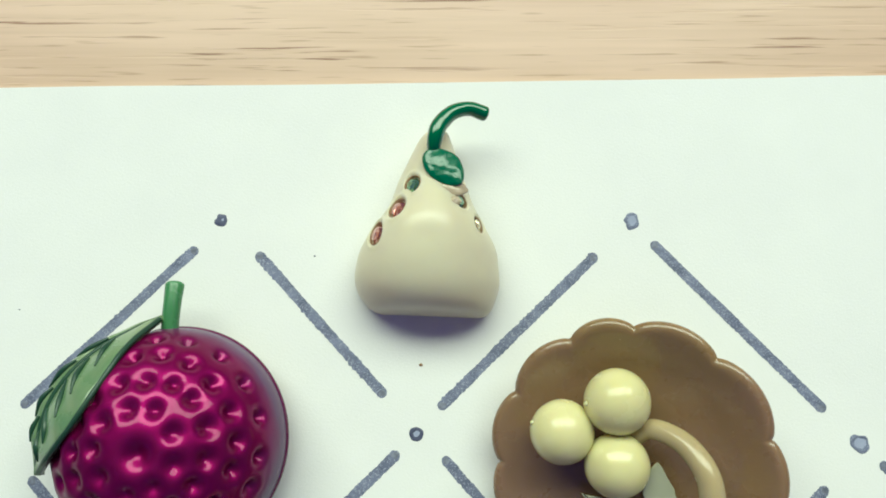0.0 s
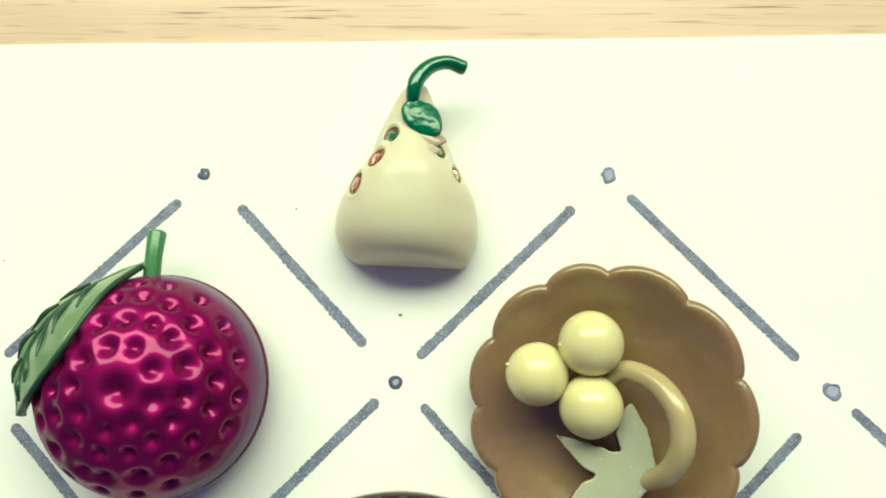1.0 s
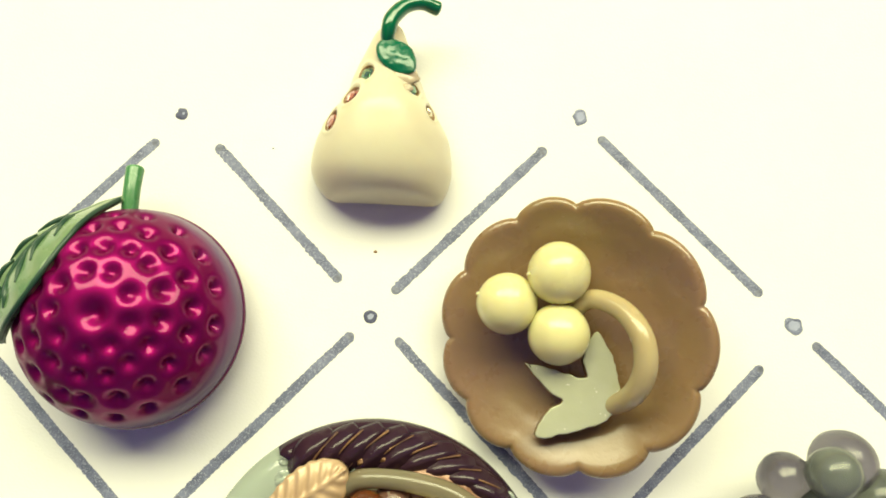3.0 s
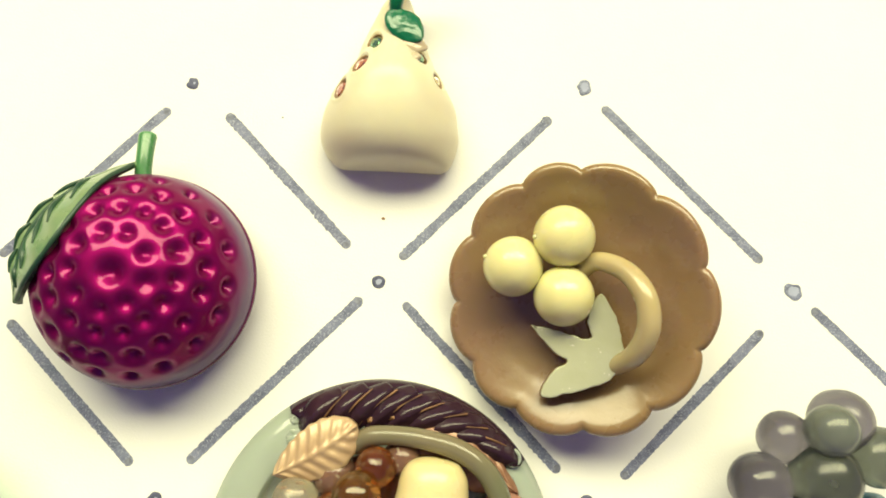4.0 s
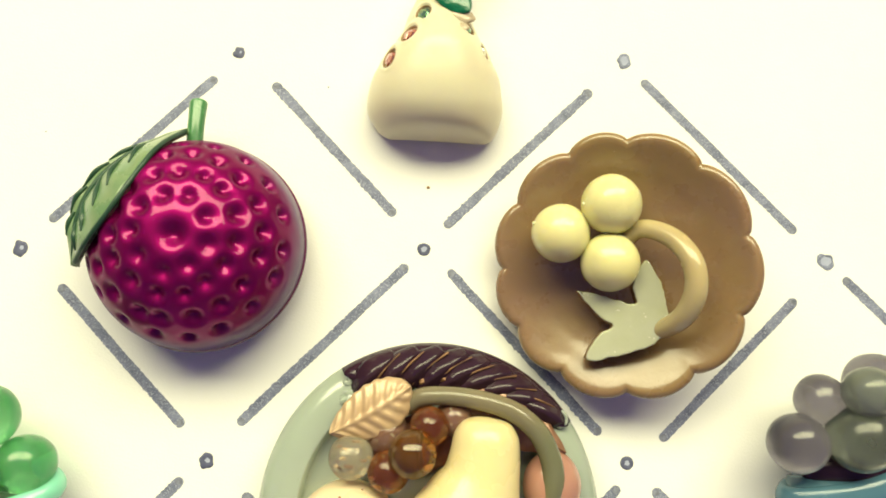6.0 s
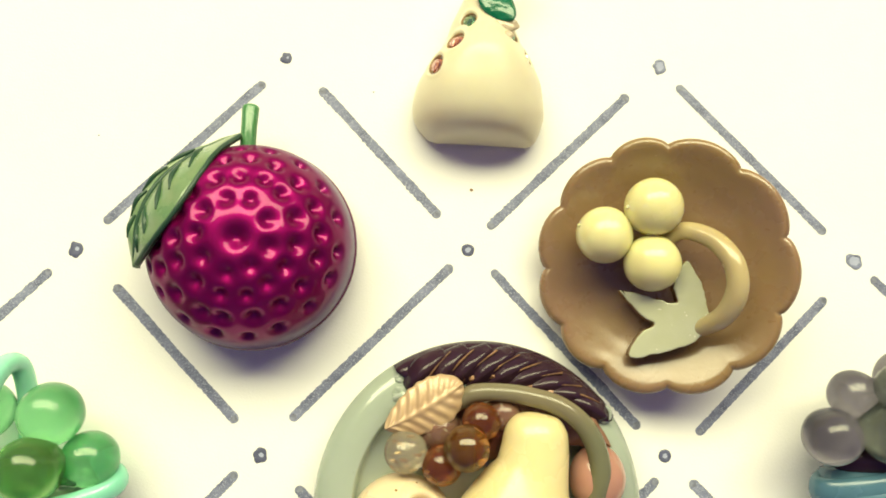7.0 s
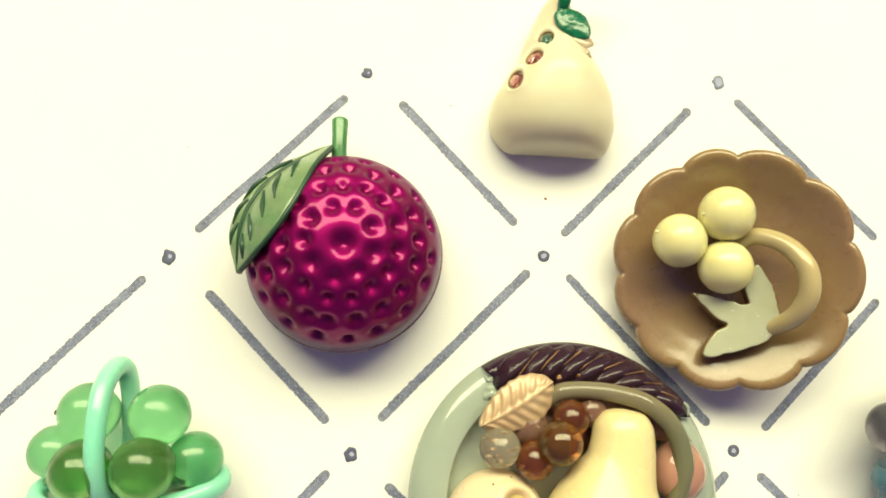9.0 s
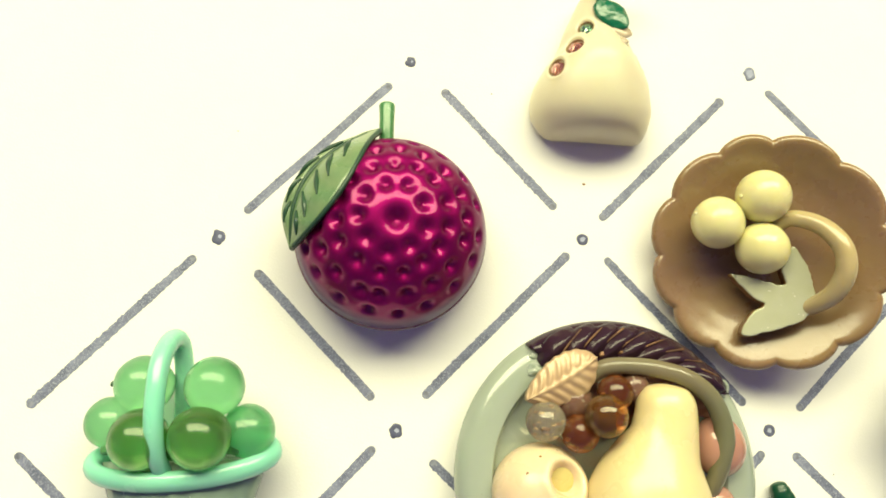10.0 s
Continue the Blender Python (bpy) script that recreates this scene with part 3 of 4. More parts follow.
def gem(to, r, material):
    """A foiled stone with a table and two rows of facets, deep in its hollow."""
    bm = bmesh.new()
    N_ = 28
    rows = [[to @ Vector((rr * r * math.cos(k / N_ * 6.283), rr * r * math.sin(k / N_ * 6.283), h)) for k in range(N_)]
            for rr, h in ((1.10, -0.30), (1.07, -0.12), (1.0, -0.26), (0.93, -0.62))]
    sheet(bm, rows, True)
    setting = part("gem_setting", bm, M["socket"], pear, "brown hollow round the gem")
    bm = bmesh.new()
    rows = []
    for i, (rr, h) in enumerate(((0.98, -0.62), (0.95, -0.42), (0.66, -0.12), (0.30, 0.02))):
        rows.append([to @ Vector((rr * r * math.cos((k + 0.5 * i) / 7 * 6.283) + 0.06 * r * i, rr * r * math.sin((k + 0.5 * i) / 7 * 6.283), h)) for k in range(7)])
    vs = sheet(bm, rows, True)
    bm.faces.new(vs[-1])
    bm.faces.new(vs[0])
    part("gem", bm, material, setting, flat=True)


for (to, n, r), seat in zip(SEATS, GEMS):
    gem(to, r, M[seat[2]])

# ---- magenta berry button ----
BC, BR, BZ, BH = Vector((-22.08, -20.50, 0)), 9.86, 3.2, 9.4
berry = thing("berry_button", (BC.x, BC.y, 0), "lustrous magenta berry button with dimples, green stem and leaf", "button", "fruit buttons on the card")
pits = [(Vector((0.045, -0.045, 1)).normalized(), 0.100, 0.95)]
for tilt, count, start, size, deep in ((19.5, 9, 22, 0.078, 0.56), (33.5, 15, 17, 0.072, 0.64), (48, 18, 3, 0.068, 0.70), (62.8, 18, 15, 0.060, 0.76)):
    for k in range(count):
        a = radians(start + 360 * k / count + 5 * noise.noise((k * 2.2, tilt, 0)))
        b = radians(tilt + 2.5 * noise.noise((k * 1.7, tilt, 7)))
        d = Vector((math.sin(b) * math.cos(a), math.sin(b) * math.sin(a), math.cos(b)))
        pits.append((d, size * (1 + 0.18 * noise.noise((k * 3.1, tilt, 3))), deep))
P_DIR = np.array([p[0] for p in pits])
P_SIZE = np.array([p[1] for p in pits]) * 1.07
P_DEEP = np.array([p[2] for p in pits])
bm = bmesh.new()
rows = []
for i in range(151):
    th = radians(0.4 + 89.6 * (i / 150))
    row = []
    for j in range(360):
        ph = 2 * math.pi * j / 360
        d = np.array((math.sin(th) * math.cos(ph), math.sin(th) * math.sin(ph), math.cos(th)))
        ang = np.arccos(np.clip(P_DIR @ d, -1, 1)) / P_SIZE
        sink = float(np.sum(-P_DEEP * np.exp(-ang ** 2 * 1.15)))
        r = 1 + sink / BR
        row.append(Vector((BC.x + BR * d[0] * r, BC.y + BR * d[1] * r, BZ + BH * d[2] * r)))
    rows.append(row)
vs = sheet(bm, rows, True)
bm.faces.new(vs[0])
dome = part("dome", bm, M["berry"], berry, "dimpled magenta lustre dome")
bm = bmesh.new()
rows = [[Vector((BC.x + r * math.cos(k / 96 * 6.283), BC.y + r * math.sin(k / 96 * 6.283), z)) for k in range(96)]
        for r, z in ((7.6, 2.3), (9.4, 2.35), (9.97, 2.6), (10.04, 2.9), (9.96, 3.15), (9.7, 3.3))]
vs = sheet(bm, rows, True)
bm.faces.new(vs[0])
part("base_rim", bm, M["berry_edge"], berry, "dark plum seam round the base")
shank(berry, BC.x, BC.y, 2.4, 2.6)
bm = tube([(-22.7, -11.2, 4.45, 0.78), (-22.68, -9.6, 4.4, 0.78), (-22.66, -8.2, 4.25, 0.8), (-22.66, -6.85, 4.0, 0.86)], 24, 20, 0.85)
bst = part("stem", bm, M["stem"], berry, "cut green plastic stem")


LEAF = [(-23.3, -9.6, 5.0), (-26.2, -11.4, 6.4), (-29.2, -13.9, 7.3), (-31.2, -17.0, 7.6), (-31.9, -20.0, 7.6), (-31.9, -22.9, 7.3)]
LEAF_L = [(-23.3, -9.7, 5.0), (-26.3, -10.95, 5.4), (-29.6, -13.0, 5.8), (-32.0, -15.9, 6.0), (-32.95, -19.2, 6.4), (-31.95, -23.0, 7.3)]
LEAF_R = [(-23.2, -9.7, 5.0), (-24.5, -12.4, 8.7), (-25.75, -15.6, 10.75), (-27.25, -18.5, 11.3), (-29.45, -21.0, 10.2), (-31.85, -22.95, 7.3)]


def berry_leaf():
    bm = bmesh.new()
    n, k = 41, 10
    mid, left, right = (spline(q, n) for q in (LEAF, LEAF_L, LEAF_R))
    top = []
    for i in range(n):
        row = []
        m_, l_, r_ = (Vector(q[i]) for q in (mid, left, right))
        for j in range(2 * k + 1):
            if j <= k:
                u = j / k
                p = l_.lerp(m_, u)
            else:
                u = 1 - (j - k) / k
                p = r_.lerp(m_, u)
            bulge = math.sin(math.pi * u) * 0.38 * math.sin(math.pi * i / (n - 1))
            ridge = 0.10 * math.sin(i * 0.85 - (1 - u) * 2.6) * math.sin(math.pi * u)
            groove = -0.28 * max(0, u - 0.82) / 0.18
            row.append(p + Vector((-0.35, 0.2, 0.9)) * (bulge + ridge + groove))
        top.append(row)
    rows = []
    for row in top:
        under = [p + Vector((0.25, -0.1, -0.6)) for p in row[::-1]]
        rows.append(row + under)
    vs = sheet(bm, rows, True)
    bm.faces.new(vs[0])
    bm.faces.new(vs[-1])
    return bm, top


leaf_bm, top = berry_leaf()
leaf = part("leaf", leaf_bm, M["leaf"], berry, "moulded green leaf with dark veins")
lift = Vector((-0.03, 0.02, 0.02))


def vein(points, r):
    return part("vein", tube([(*(Vector(p) + lift), q) for p, q in zip(points, r)], 24, 8), M["vein"], leaf)


vein([top[i][10] + Vector((0, 0, 0.05)) for i in (4, 12, 20, 28, 36, 40)], (0.16, 0.24, 0.27, 0.25, 0.2, 0.12))
for i, far in ((9, 5), (14, 6), (19, 6), (25, 6), (30, 6)):
    vein([top[i][12], top[i + far // 2][14], top[i + far][16]], (0.11, 0.28, 0.09))
for i, far in ((10, 6), (16, 7), (22, 7), (28, 6)):
    vein([top[i][8], top[i + far // 2][6], top[i + far][4]], (0.12, 0.26, 0.09))
part("leaf_edge", tube([(*(Vector(top[i][20]) + Vector((0.05, 0, -0.1))), 0.24) for i in (1, 8, 14, 20, 26, 33, 39)], 50, 10, wobble=0.2), M["vein"], leaf, "dark green worn leaf edge")

# ---- caramel dish button ----
DC, DTILT = (17.3, -22.4, 6.4), 17.0
NOTCH = [12, 50, 86, 114, 148, 180, 209, 238, 270, 302, 336]
dish = thing("dish_button", (DC[0], DC[1], 0), "caramel plastic scalloped dish button with yellow berries inside", "button", "fruit buttons on the card")
to_dish = pose(0, 0, 0, 7.5, -DTILT, 0)


def lobes(deg):
    """0 at a notch of the rim, 1 in the middle of a scallop."""
    for i, a in enumerate(NOTCH):
        b = NOTCH[(i + 1) % len(NOTCH)] + (360 if i == len(NOTCH) - 1 else 0)
        for d in (deg, deg + 360):
            if a <= d < b:
                return abs(math.sin(math.pi * (d - a) / (b - a))) ** 0.62
    return 0.0


PROFILE = [(0.02, -2.45, 0), (0.2, -2.4, 0), (0.38, -2.2, 0), (0.52, -1.9, 0.04), (0.64, -1.5, 0.12), (0.74, -0.98, 0.26), (0.82, -0.58, 0.48), (0.88, -0.27, 0.75), (0.925, -0.06, 0.92), (0.957, 0.0, 1),
           (0.985, -0.12, 1), (1.003, -0.4, 1), (1.0, -0.75, 1), (0.97, -1.1, 0.9), (0.88, -2.1, 0.6), (0.75, -3.1, 0.3), (0.58, -3.8, 0.1), (0.4, -4.2, 0), (0.2, -4.4, 0), (0.02, -4.4, 0)]
bm = bmesh.new()
rows = []
for f, z, s in spline(PROFILE, 70):
    row = []
    for j in range(330):
        deg = 360 * j / 330
        lo = lobes(deg)
        r = 12.15 * f * (1 - s * 0.075 * (1 - lo))
        zz = z + s * 0.35 * (lo - 0.6) * (1 if f < 1.0 else 0.6)
        p = to_dish @ Vector((r * math.cos(radians(deg)), 1.03 * r * math.sin(radians(deg)), zz))
        row.append(p + Vector(DC))
    rows.append(row)
vs = sheet(bm, rows, True)
bm.faces.new(vs[0])
bm.faces.new(vs[-1])
part("bowl", bm, M["dish"], dish, "scalloped caramel bowl")
shank(dish, DC[0], DC[1], 2.2, 2.6)
for i, (c, r) in enumerate((((11.58, -19.53, 6.76), 2.7), ((16.0, -17.0, 8.0), 2.75), ((16.0, -22.2, 7.0), 2.7))):
    b = part("berry", ball(c, r, (1, 1, 0.98), 0.02, i * 3.0), M["ball"], dish, "butter yellow ball")
    if i < 2:
        d = Vector((-0.93, 0.3 if i == 0 else -0.05, 0.2)).normalized()
        part("nub", ball(Vector(c) + d * (r * 0.99), 0.2, (1.2, 1, 1), 0.2, i), M["ball"], b)
part("handle", tube([(17.6, -20.0, 6.4, 0.75), (18.9, -19.2, 7.9, 0.84), (20.9, -20.3, 9.6, 0.92), (22.1, -22.5, 10.8, 0.98), (22.35, -25.0, 10.7, 1.0), (21.8, -27.1, 9.2, 0.98), (20.7, -28.2, 6.8, 0.85), (19.9, -28.4, 5.0, 0.75)], 56, 22),
     M["horn"], dish, "curved honey-coloured handle")
OUT = [(13.3, -24.7), (15.0, -26.8), (16.4, -27.9), (15.3, -28.6), (14.2, -30.2), (14.4, -31.1), (17.3, -30.5), (19.9, -29.5), (21.0, -28.1),
       (21.0, -26.0), (20.5, -24.1), (19.4, -22.0), (18.7, -22.7), (18.1, -24.3), (18.5, -25.7), (17.9, -26.0), (16.9, -25.6), (15.0, -25.0)]
smooth = [(q[0] + 0.16 * noise.noise((q[0] * 1.6, q[1] * 1.6, 3)), q[1] + 0.16 * noise.noise((q[0] * 1.6, q[1] * 1.6, 9))) for q in spline([*OUT, OUT[0]], 5 * len(OUT) + 1)][:-1]
part("leaf", blade(smooth, 0.95, lambda x, y: 5.4 + 0.27 * (x - 13.7) + 0.05 * (y + 26), 0.1), [M["celadon"], M["raw"]], dish, "grey-green three-pointed plastic leaf")

# ---- round fruit basket brooch ----
KC = Vector((-0.2, -44.9, 0))
basket = thing("fruit_basket_button", (KC.x, KC.y, 0), "round pale green glass button with a basket of plastic fruit", "button", "fruit buttons on the card")
bm = bmesh.new()
rows = []
for r, z in spline([(0.3, 1.6), (9, 1.6), (13.2, 1.8), (14.9, 2.4), (15.4, 3.1), (15.25, 3.9), (14.5, 4.7), (13.4, 5.05), (12.1, 5.02), (11.8, 4.9), (11.6, 4.3), (11.45, 3.8), (11.0, 3.62), (9.5, 3.55), (5, 3.5), (0.3, 3.5)], 60):
    rows.append([Vector((KC.x + r * math.cos(k / 120 * 6.283), KC.y + r * math.sin(k / 120 * 6.283), z)) for k in range(120)])
vs = sheet(bm, rows, True)
bm.faces.new(vs[0])
bm.faces.new(vs[-1])
part("glass_dish", bm, M["sage"], basket, "pale sage green glass dish")
shank(basket, KC.x, KC.y, 1.7, 3.0)


def polar(deg, r, z):
    return Vector((KC.x + r * math.cos(radians(deg)), KC.y + r * math.sin(radians(deg)), z))


# a dark bed under the twisted rim
bm = bmesh.new()
rows = []
for i in range(61):
    a = 33 + 89 * i / 60
    t = math.sin(math.pi * (i / 60)) ** 0.45
    ri = 14.6 - 3.2 * t
    rows.append([polar(a, r, z) for r, z in ((15.36, 3.0), (15.38, 4.2), (14.95, 5.0), ((14.7 + ri) / 2, 5.6), (ri, 5.2), (ri, 4.0))])
vs = sheet(bm, rows, True)
bm.faces.new(vs[0])
bm.faces.new(vs[-1])
rim = part("twisted_rim", bm, M["choc"], basket, "dark chocolate brown rope-twist rim with gold in the grooves")
COUNT = 9
for i in range(COUNT):
    u = (i + 0.5) / COUNT
    a = 39 + 77 * u
    t = math.sin(math.pi * u) ** 0.45
    ri = 14.4 - 3.0 * t
    pts = []
    for k in range(6):
        v = k / 5
        pts.append((*polar(a - 8 + 17 * v, 14.45 + (ri - 14.6) * v, 4.45 + 0.95 * math.sin(math.pi * (0.15 + 0.7 * v))), 0.5 + 0.78 * math.sin(math.pi * (0.12 + 0.76 * v))))
    strand = part("strand", tube(pts, 30, 24, 0.85, wobble=0.05, ridge=0.75), M["choc"], rim)
    if i < COUNT - 1:
        a2 = a + 38 / COUNT
        pts = [(*polar(a2 - 8 + 17 * v, 14.9 + (ri - 14.8) * v, 5.36 + 0.88 * math.sin(math.pi * (0.15 + 0.7 * v))), 0.035 + 0.035 * ((i * 7 + k * 2) % 3)) for k, v in enumerate((0.1, 0.35, 0.6, 0.85, 1.0))]
        part("gold_line", tube(pts, 18, 8, wobble=0.5), M["gold"], rim, "rubbed gold line")


for i, (a, r) in enumerate(((92.5, 11.9), (84.0, 12.2), (96.5, 13.3), (108.0, 12.6))):
    part("gold_dab", ball(polar(a, r, 5.9), 0.34, (1.5, 0.8, 0.6), 0.7, i * 2.0, 14, 10), M["gold"], rim, "blot of rubbed gold")
for i, (a, r, q) in enumerate(((124.5, 12.6, 0.95), (121.5, 13.9, 0.6), (31.0, 12.9, 0.75), (34.0, 12.0, 0.5))):
    part("chip", ball(polar(a, r, 4.95), q, (1.0, 0.7, 0.45), 0.6, i * 4.0, 20, 14), M["sage"], basket, "rough chipped glass beside the rope", flat=True)


def gilt_leaf(a, b, width, z0, z1, bend):
    """A serrated leaf with pressed veins, from stalk a to tip b."""
    bm = bmesh.new()
    a, b = Vector((*a, z0)), Vector((*b, z1))
    d = b - a
    s = Vector((-d.y, d.x, 0)).normalized()
    n, k = 48, 12
    rows = []
    for i in range(n + 1):
        u = i / n
        w = width * (math.sin(math.pi * u ** 0.8) ** 0.7) * (1 + 0.03 * math.sin(u * 47)) + 0.05
        top = []
        for j in range(2 * k + 1):
            v = -1 + j / k
            z = 0.55 * (1 - v * v) + 0.11 * math.sin((u * 7.5 + abs(v) * 1.2) * 6.283) * min(1, 4 * abs(v)) * (1 - abs(v) ** 4) + 0.16 * math.exp(-(v / 0.09) ** 2)
            top.append(a + d * u + s * (w * v + bend * math.sin(math.pi * u)) + Vector((0, 0, z + 0.3 * math.sin(math.pi * u))))
        rows.append(top + [p + Vector((0, 0, -0.55)) for p in top[::-1]])
    vs = sheet(bm, rows, True)
    bm.faces.new(vs[0])
    bm.faces.new(vs[-1])
    return bm


part("leaf", gilt_leaf((-2.0, -33.3), (-9.0, -37.4), 2.25, 7.2, 7.0, 0.25), M["bisque"], basket, "cream leaf with rubbed gilt veins")
part("leaf", gilt_leaf((0.2, -35.6), (11.9, -39.2), 2.4, 5.9, 5.5, 1.2), M["tan"], basket, "brown gilt leaf half hidden behind the handle")
part("leaf", gilt_leaf((-5.5, -40.2), (5.5, -37.0), 2.6, 4.0, 4.4, 0.4), M["tan"], basket, "brown gilt leaf under the amber beads")
bm = tube([(-2.2, -33.7, 5.0, 0.42), (-0.6, -33.45, 5.25, 0.62), (1.2, -33.55, 5.1, 0.3)], 20, 7, 0.6, wobble=0.3)
part("chip", bm, M["sage"], basket, "pale wedge of broken glass under the rope", flat=True)
bm = bmesh.new()
ends = []
for rr, h in ((0.55, 0.0), (0.78, 0.05), (0.85, 0.3), (0.72, 0.42), (0.5, 0.36), (0.45, -0.3)):
    ends.append([Vector((11.5 + rr * 0.9 * math.cos(k / 20 * 6.283), -36.3 + rr * math.sin(k / 20 * 6.283), 5.0 + h + 0.08 * noise.noise((k, rr, 2)))) for k in range(20)])
bm.faces.new(sheet(bm, ends, True)[-1])
part("glass_stub", bm, M["sage"], basket, "hollow broken stub of pale green glass")
part("handle", tube([(-2.3, -35.2, 6.3, 0.75), (-1.0, -34.3, 7.0, 0.85), (1.4, -34.15, 7.6, 0.82), (4.0, -34.5, 8.0, 0.86), (6.8, -35.4, 8.1, 0.9), (9.0, -37.2, 8.0, 0.93),
                     (10.2, -39.7, 7.7, 0.95), (10.35, -42.3, 7.3, 0.97), (9.6, -45.3, 6.4, 0.88), (8.7, -47.6, 5.2, 0.85)], 70, 20), M["olive"], basket, "arched olive green translucent handle")
for c, r, m, la in (((-1.8, -38.85, 9.2), 2.05, "amber", "clear amber bead"), ((-7.1, -39.4, 7.0), 1.95, "clear", "cloudy clear bead"), ((-0.35, -36.75, 7.6), 1.75, "amber_dark", "dark amber bead"),
                    ((-3.84, -40.55, 7.3), 1.85, "amber_dark", "brown amber bead"), ((-4.0, -37.6, 5.7), 2.0, "rosy", "smoky rose bead"),
                    ((1.9, -36.2, 6.5), 1.6, "rosy", "smoky rose bead")):
    bead = part("bead", ball(c, r, (1, 1, 1), 0.02, r), M[m], basket, la)
    if m == "amber":
        core = ball((c[0] - 0.25, c[1] + 0.05, c[2] + 0.1), 1.6, (1, 1, 0.9), 0.04, 4.0)
        for v in core.verts:
            v.co.x = min(v.co.x, c[0] + 0.4 + 0.12 * noise.noise(v.co * 1.5))
        part("core", core, M["core"], bead, "dark brown half seen through the amber")
    # gilt bits put in as the amber's golden inner reflections, among brown ones
    if m in ("amber", "amber_dark"):
        for k in range(9):
            a = k * 2.4 + r * 3
            f = ball((c[0] + 1.25 * math.cos(a), c[1] + 1.25 * math.sin(a), c[2] - 0.3 + 0.25 * (k % 4)), 0.13 + 0.07 * (k % 3), (1.6, 0.8, 0.4), 0.7, k + c[0], 10, 7)
            part("fleck_glint", f, M["flake_glint"] if k % 3 else M["raw"], bead)
    elif m == "clear":
        for k in range(18):
            f = ball((c[0] + (0.4 + 0.06 * k) * math.cos(k * 1.3 + r), c[1] + (0.4 + 0.06 * k) * math.sin(k * 1.3 + r), c[2] + 0.35 * (k % 3) - 0.2), 0.08 + 0.05 * (k % 3), (1.5, 0.7, 0.5), 0.6, k + r, 12, 8)
            part("fleck_glint", f, M["flake_glint"] if k % 2 else M["raw"], bead, "brown and pale flecks inside the bead" if k == 0 else "")


def turned(axis, squash, n=44):
    """A fruit turned about a bent axis of (x, y, z, radius), flattened in height."""
    bm = bmesh.new()
    pts = spline(axis, n)
    rows = []
    for i, q in enumerate(pts):
        t = Vector(pts[min(i + 1, n - 1)][:3] - pts[max(i - 1, 0)][:3]).normalized()
        side = t.cross(Vector((0, 0, 1))).normalized()
        up = side.cross(t)
        rows.append([Vector(q[:3]) + side * (max(q[3], 0.02) * math.cos(k / 48 * 6.283)) + up * (max(q[3], 0.02) * squash * math.sin(k / 48 * 6.283)) for k in range(48)])
    vs = sheet(bm, rows, True)
    bm.faces.new(vs[0])
    bm.faces.new(vs[-1])
    return bm


part("yellow_pear", turned([(4.72, -35.9, 7.9, 0.15), (4.70, -36.05, 7.9, 1.3), (4.66, -36.45, 7.9, 2.15), (4.55, -37.5, 7.95, 2.8), (4.4, -39.2, 8.0, 3.05), (4.1, -40.9, 8.0, 3.35), (3.5, -42.8, 7.8, 4.3), (3.0, -44.8, 7.6, 5.4),
                           (2.6, -47, 7.4, 6.0), (2.2, -49.5, 7.2, 5.6), (1.9, -51.6, 7.0, 3.9), (1.8, -52.6, 7.0, 1.6), (1.8, -52.8, 7.0, 0.1)], 0.9, 60), M["lemon"], basket, "smooth lemon yellow pear")
bm = ball((-7.4, -46.2, 5.3), 4.75, (1, 0.98, 0.9), 0.02, 3.0, 72, 48)
dent = Vector((-5.3, -44.5, 9.0))
for v in bm.verts:
    q = (v.co - dent).length
    v.co += Vector((-0.25, -0.25, -1)) * (2.3 * math.exp(-(q / 1.55) ** 4)) - Vector((0, 0, -1)) * (0.25 * math.exp(-((q - 2.4) / 0.6) ** 2))
fruit = part("peach", bm, M["lemon_peach"], basket, "blushed yellow fruit with a dimple")
part("hollow", ball((-5.75, -44.85, 6.7), 1.55, (0.95, 1.15, 0.28), 0.1, 1.0, 32, 20), M["calyx"], fruit, "olive yellow hollow")
for x, y in ((-6.1, -42.15), (-7.9, -42.6), (-9.3, -44.0)):
    q = 5.3 + 0.9 * math.sqrt(max(0, 4.75 ** 2 - (x + 7.4) ** 2 - ((y + 46.2) / 0.98) ** 2))
    part("spot", ball((x, y, q), 0.13, (1, 1, 0.5), 0.4, x, 10, 8), M["raw"], fruit)
part("peach", ball((10.6, -42.0, 5.6), 2.75, (0.95, 1.1, 0.9), 0.03, 6.0), M["peach"], basket, "salmon pink plastic fruit")
part("peach", ball((9.8, -47.9, 4.9), 2.4, (1, 1, 0.9), 0.03, 9.0), M["peach"], basket, "salmon pink plastic fruit")

# ---- green grape basket button ----
grape_basket = thing("grape_basket_button", (-41.5, -44, 0), "mint green plastic basket button heaped with clear green grapes", "button", "fruit buttons on the card")
for c, r in (((-38.4, -36.05, 6.9), 2.8), ((-45.4, -35.9, 4.9), 2.78), ((-48.2, -39.4, 4.9), 2.4), ((-44.65, -40.75, 7.9), 2.75), ((-39.15, -40.6, 8.5), 2.85), ((-35.4, -40.2, 5.35), 2.55)):
    deep = c[2] > 7.5
    grape = part("grape", ball(c, r, (1, 1, 1), 0.03, c[0]), M["grape_dark" if deep else "grape"], grape_basket, "deep green resin grape" if deep else "clear green resin grape")
    if c[0] < -45 and c[1] > -37:
        part("nub", ball((c[0] - 2.75, c[1] + 0.1, c[2] + 0.2), 0.3, (1, 1, 1), 0.3, 2.0, 14, 10), M["vein"], grape, "dark moulding nub")
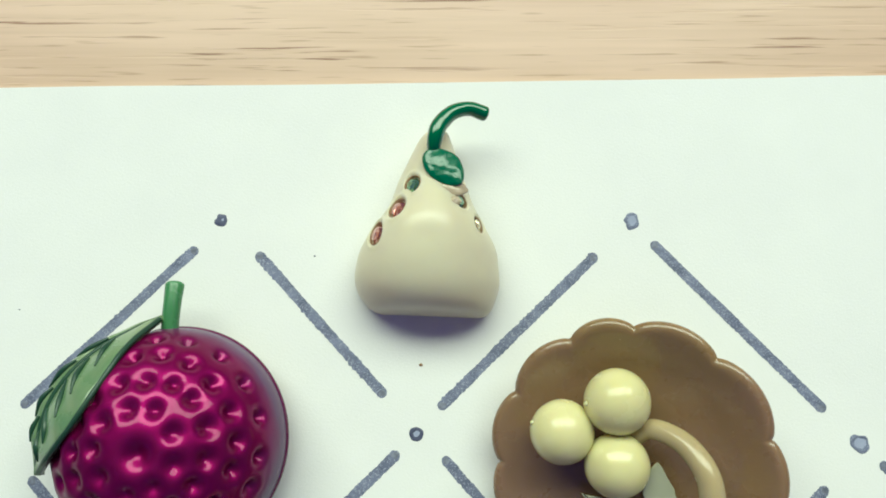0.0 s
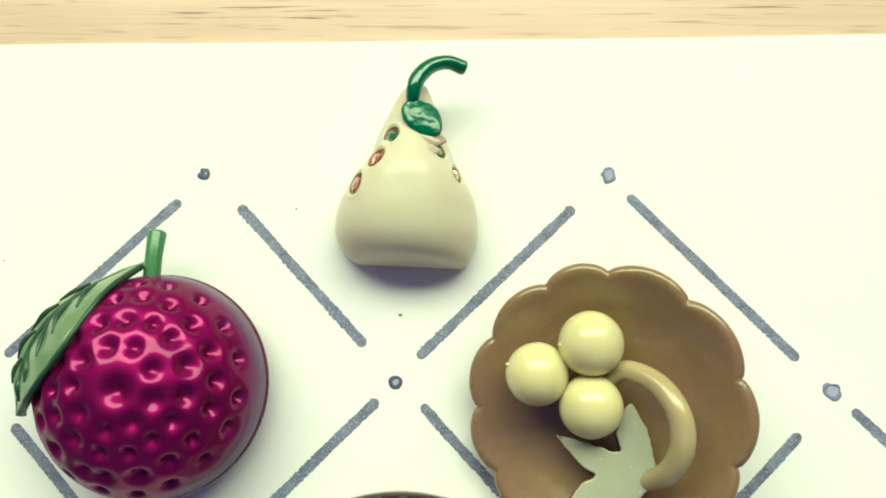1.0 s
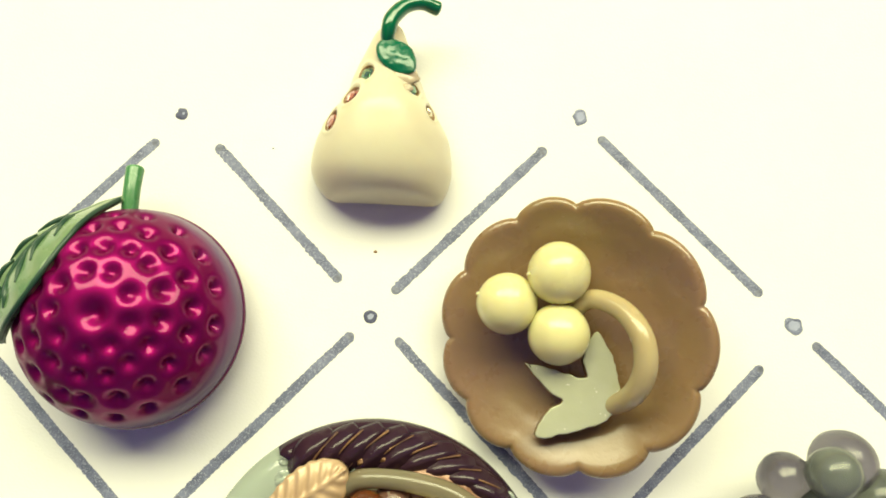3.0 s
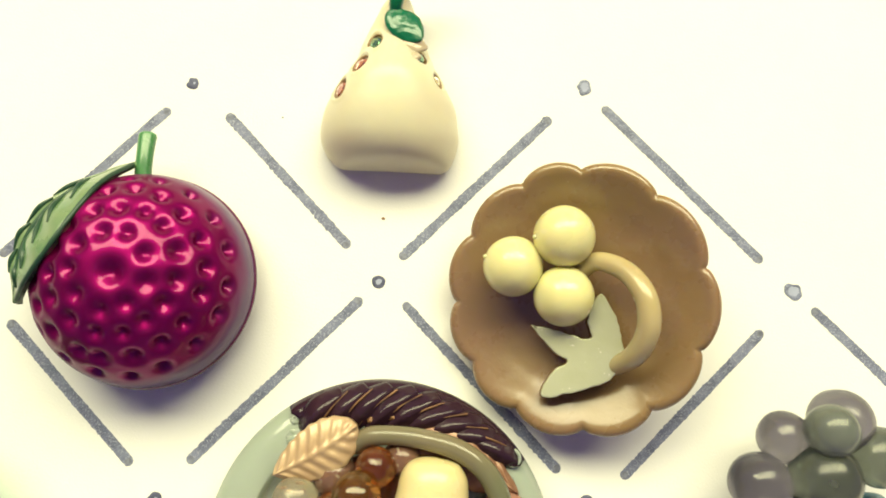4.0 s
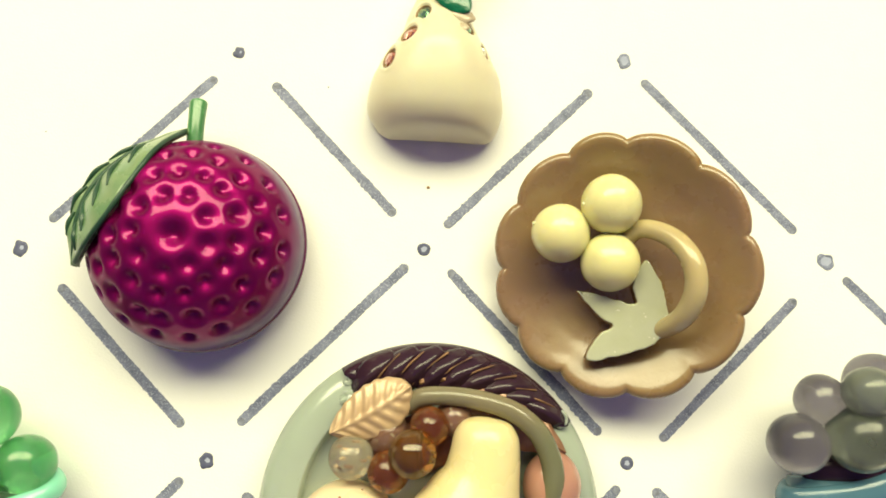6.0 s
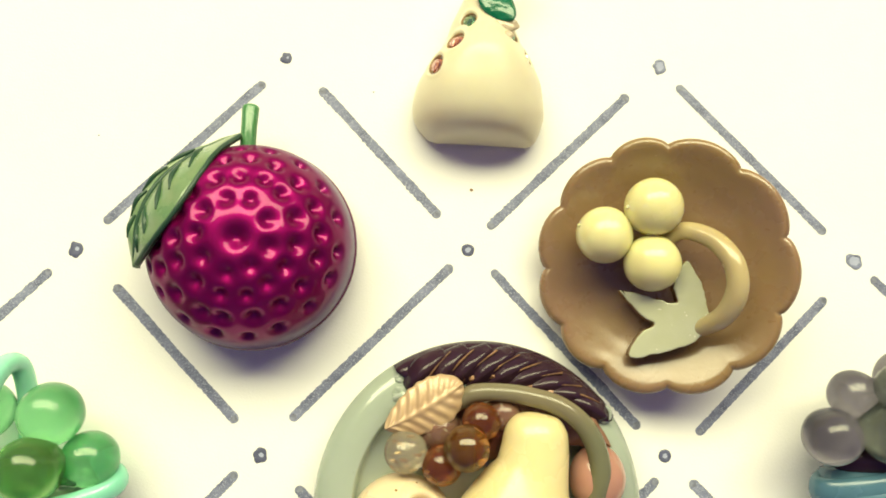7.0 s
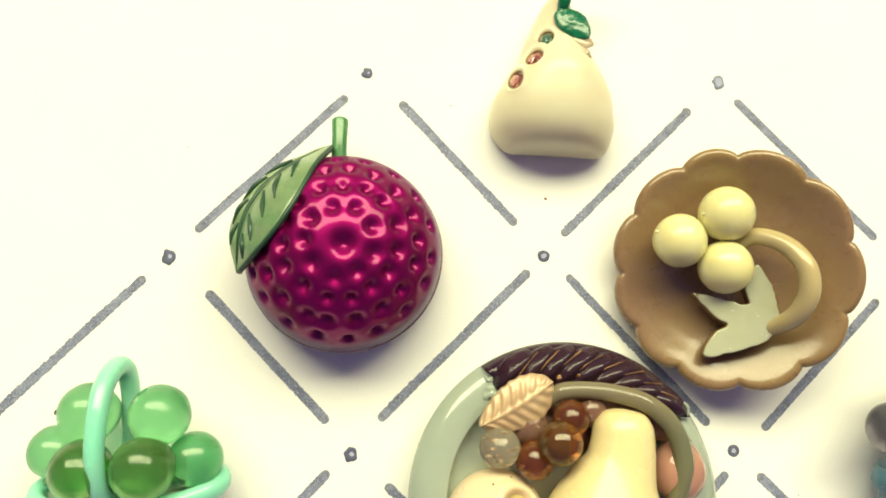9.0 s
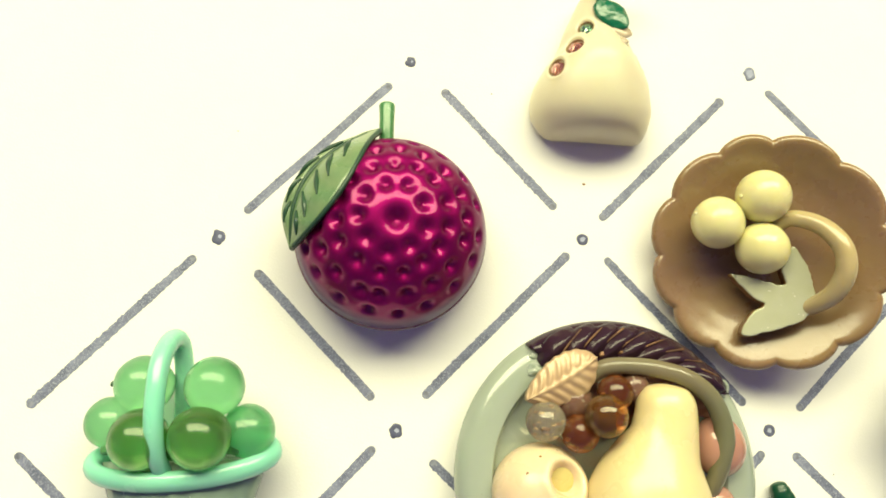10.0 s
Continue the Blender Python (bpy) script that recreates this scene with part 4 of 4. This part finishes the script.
for i, (x, y, z) in enumerate(((-47.6, -41.8, 6.2), (-36.6, -41.9, 6.6), (-41.9, -42.4, 6.4), (-34.6, -42.2, 4.2))):
    part("glue", ball((x, y, z), 0.55, (1.5, 0.8, 0.7), 0.5, i * 3.0, 18, 12), M["stem"], grape_basket, "dried green glue")
part("handle", tube([(-42.6, -43.6, 7.2, 0.85), (-42.8, -42.0, 8.8, 0.85), (-42.9, -39.5, 9.8, 0.86), (-42.95, -36.5, 9.7, 0.88), (-42.9, -33.7, 8.8, 0.92), (-42.5, -31.8, 7.2, 0.92), (-42.15, -31.9, 5.4, 0.92),
                     (-42.0, -34.2, 4.0, 0.9), (-42.1, -37.2, 3.1, 0.88), (-42.2, -40.5, 2.4, 0.9)], 70, 20), M["mint"], grape_basket, "arched mint green handle")
bm = bmesh.new()
rows = []
for i in range(72):
    a = 2 * math.pi * i / 72
    c = Vector((-41.35 + 8.25 * math.cos(a), -42.7 - 1.75 * math.sin(a) + 0.5 * math.cos(a), 4.6 + 3.0 * math.sin(a)))
    out = Vector((math.cos(a), -0.25 * math.sin(a), 0.8 * math.sin(a))).normalized()
    ax = Vector((0.05, -0.86, -0.35)).normalized()
    rows.append([c + out * (0.85 * math.cos(k / 14 * 6.283)) + ax * (1.0 * math.sin(k / 14 * 6.283)) for k in range(14)])
rows.append(rows[0])
sheet(bm, rows, True)
bmesh.ops.remove_doubles(bm, verts=bm.verts[:], dist=0.001)
part("rim", bm, M["mint"], grape_basket, "thick rounded mint green rim")
bm = bmesh.new()
rows = []
for y, w, h in ((-43.0, 7.6, 3.4), (-44.5, 7.4, 3.6), (-47, 6.6, 3.5), (-50, 5.4, 3.0), (-51, 4.4, 2.4)):
    rows.append([Vector((-41.5 + w * math.cos(k / 48 * 6.283), y, 3.7 + h * math.sin(k / 48 * 6.283) * (1 + 0.05 * math.cos(k * 2.6)))) for k in range(48)])
vs = sheet(bm, rows, True)
bm.faces.new(vs[0])
bm.faces.new(vs[-1])
part("basket_body", bm, M["misty"], grape_basket, "misty grey-green ribbed basket body")
part("shank", bevelled_box((-43, -49, 0), (-40, -45, 1.2), 0.3), M["brass"], grape_basket)

# ---- smoky grape basket button ----
smoky = thing("grape_basket_button", (39, -43, 0), "teal blue plastic basket button heaped with smoky grey grapes", "button", "fruit buttons on the card")
for c, r, m in (((35.3, -34.45, 6.0), 2.3, "smoke"), ((39.95, -33.0, 6.8), 2.75, "smoke"), ((37.8, -33.6, 9.3), 2.2, "smoke_pale"), ((32.7, -38.3, 6.5), 2.7, "smoke"),
                ((37.8, -37.7, 7.6), 3.0, "smoke_green"), ((42.8, -36.0, 7.2), 2.6, "smoke_green")):
    part("grape", ball(c, r, (1, 1, 1), 0.03, c[0]), M[m], smoky, {"smoke": "smoky grey resin grape", "smoke_pale": "paler green resin grape", "smoke_green": "smoky green resin grape"}[m])
# dark ball added as the shade in the gap between grapes and rim
part("gap_shade", ball((38.2, -40.6, 4.6), 3.9, (1.2, 0.5, 0.5), 0.1, 2.0), M["choc"], smoky, "dark body added as the shade in the gap under the grapes")
bm = bmesh.new()
rows = []
for i in range(72):
    a = 2 * math.pi * i / 72
    c = Vector((38.6 + 6.0 * math.cos(a), -42.4 - 0.5 * math.sin(a) + 1.3 * math.cos(a), 3.9 + 2.2 * math.sin(a)))
    out = Vector((math.cos(a), -0.2 * math.sin(a), 0.8 * math.sin(a))).normalized()
    ax = Vector((0.1, -0.95, -0.2)).normalized()
    rows.append([c + out * (0.9 * math.cos(k / 14 * 6.283)) + ax * (1.5 * math.sin(k / 14 * 6.283)) for k in range(14)])
rows.append(rows[0])
sheet(bm, rows, True)
bmesh.ops.remove_doubles(bm, verts=bm.verts[:], dist=0.001)
part("rim", bm, M["teal"], smoky, "thick glossy teal rim")
bm = bmesh.new()
rows = []
for y, w, h in ((-41.6, 5.8, 2.6), (-44, 6.5, 3.5), (-47, 6.2, 3.4), (-50, 5.0, 3.0), (-51, 4.0, 2.4)):
    rows.append([Vector((38.8 + w * math.cos(k / 48 * 6.283), y, 3.7 + h * math.sin(k / 48 * 6.283))) for k in range(48)])
vs = sheet(bm, rows, True)
bm.faces.new(vs[0])
bm.faces.new(vs[-1])
part("basket_body", bm, M["teal"], smoky)
part("shank", bevelled_box((37.5, -49, 0), (40.5, -45, 1.2), 0.3), M["brass"], smoky)

# ---- stem of a button below the fruit basket ----
tip = thing("button_stem", (20.0, -49.5, 0), "dark green enamel stem of a button lying on the card", "button")
part("stem", tube([(19.0, -46.5, 1.0, 0.85), (19.3, -47.6, 1.1, 1.15), (20.0, -49.3, 1.05, 1.2), (20.7, -51.5, 1.0, 1.15)], 24, 18, wobble=0.1), M["green_dark"], tip)
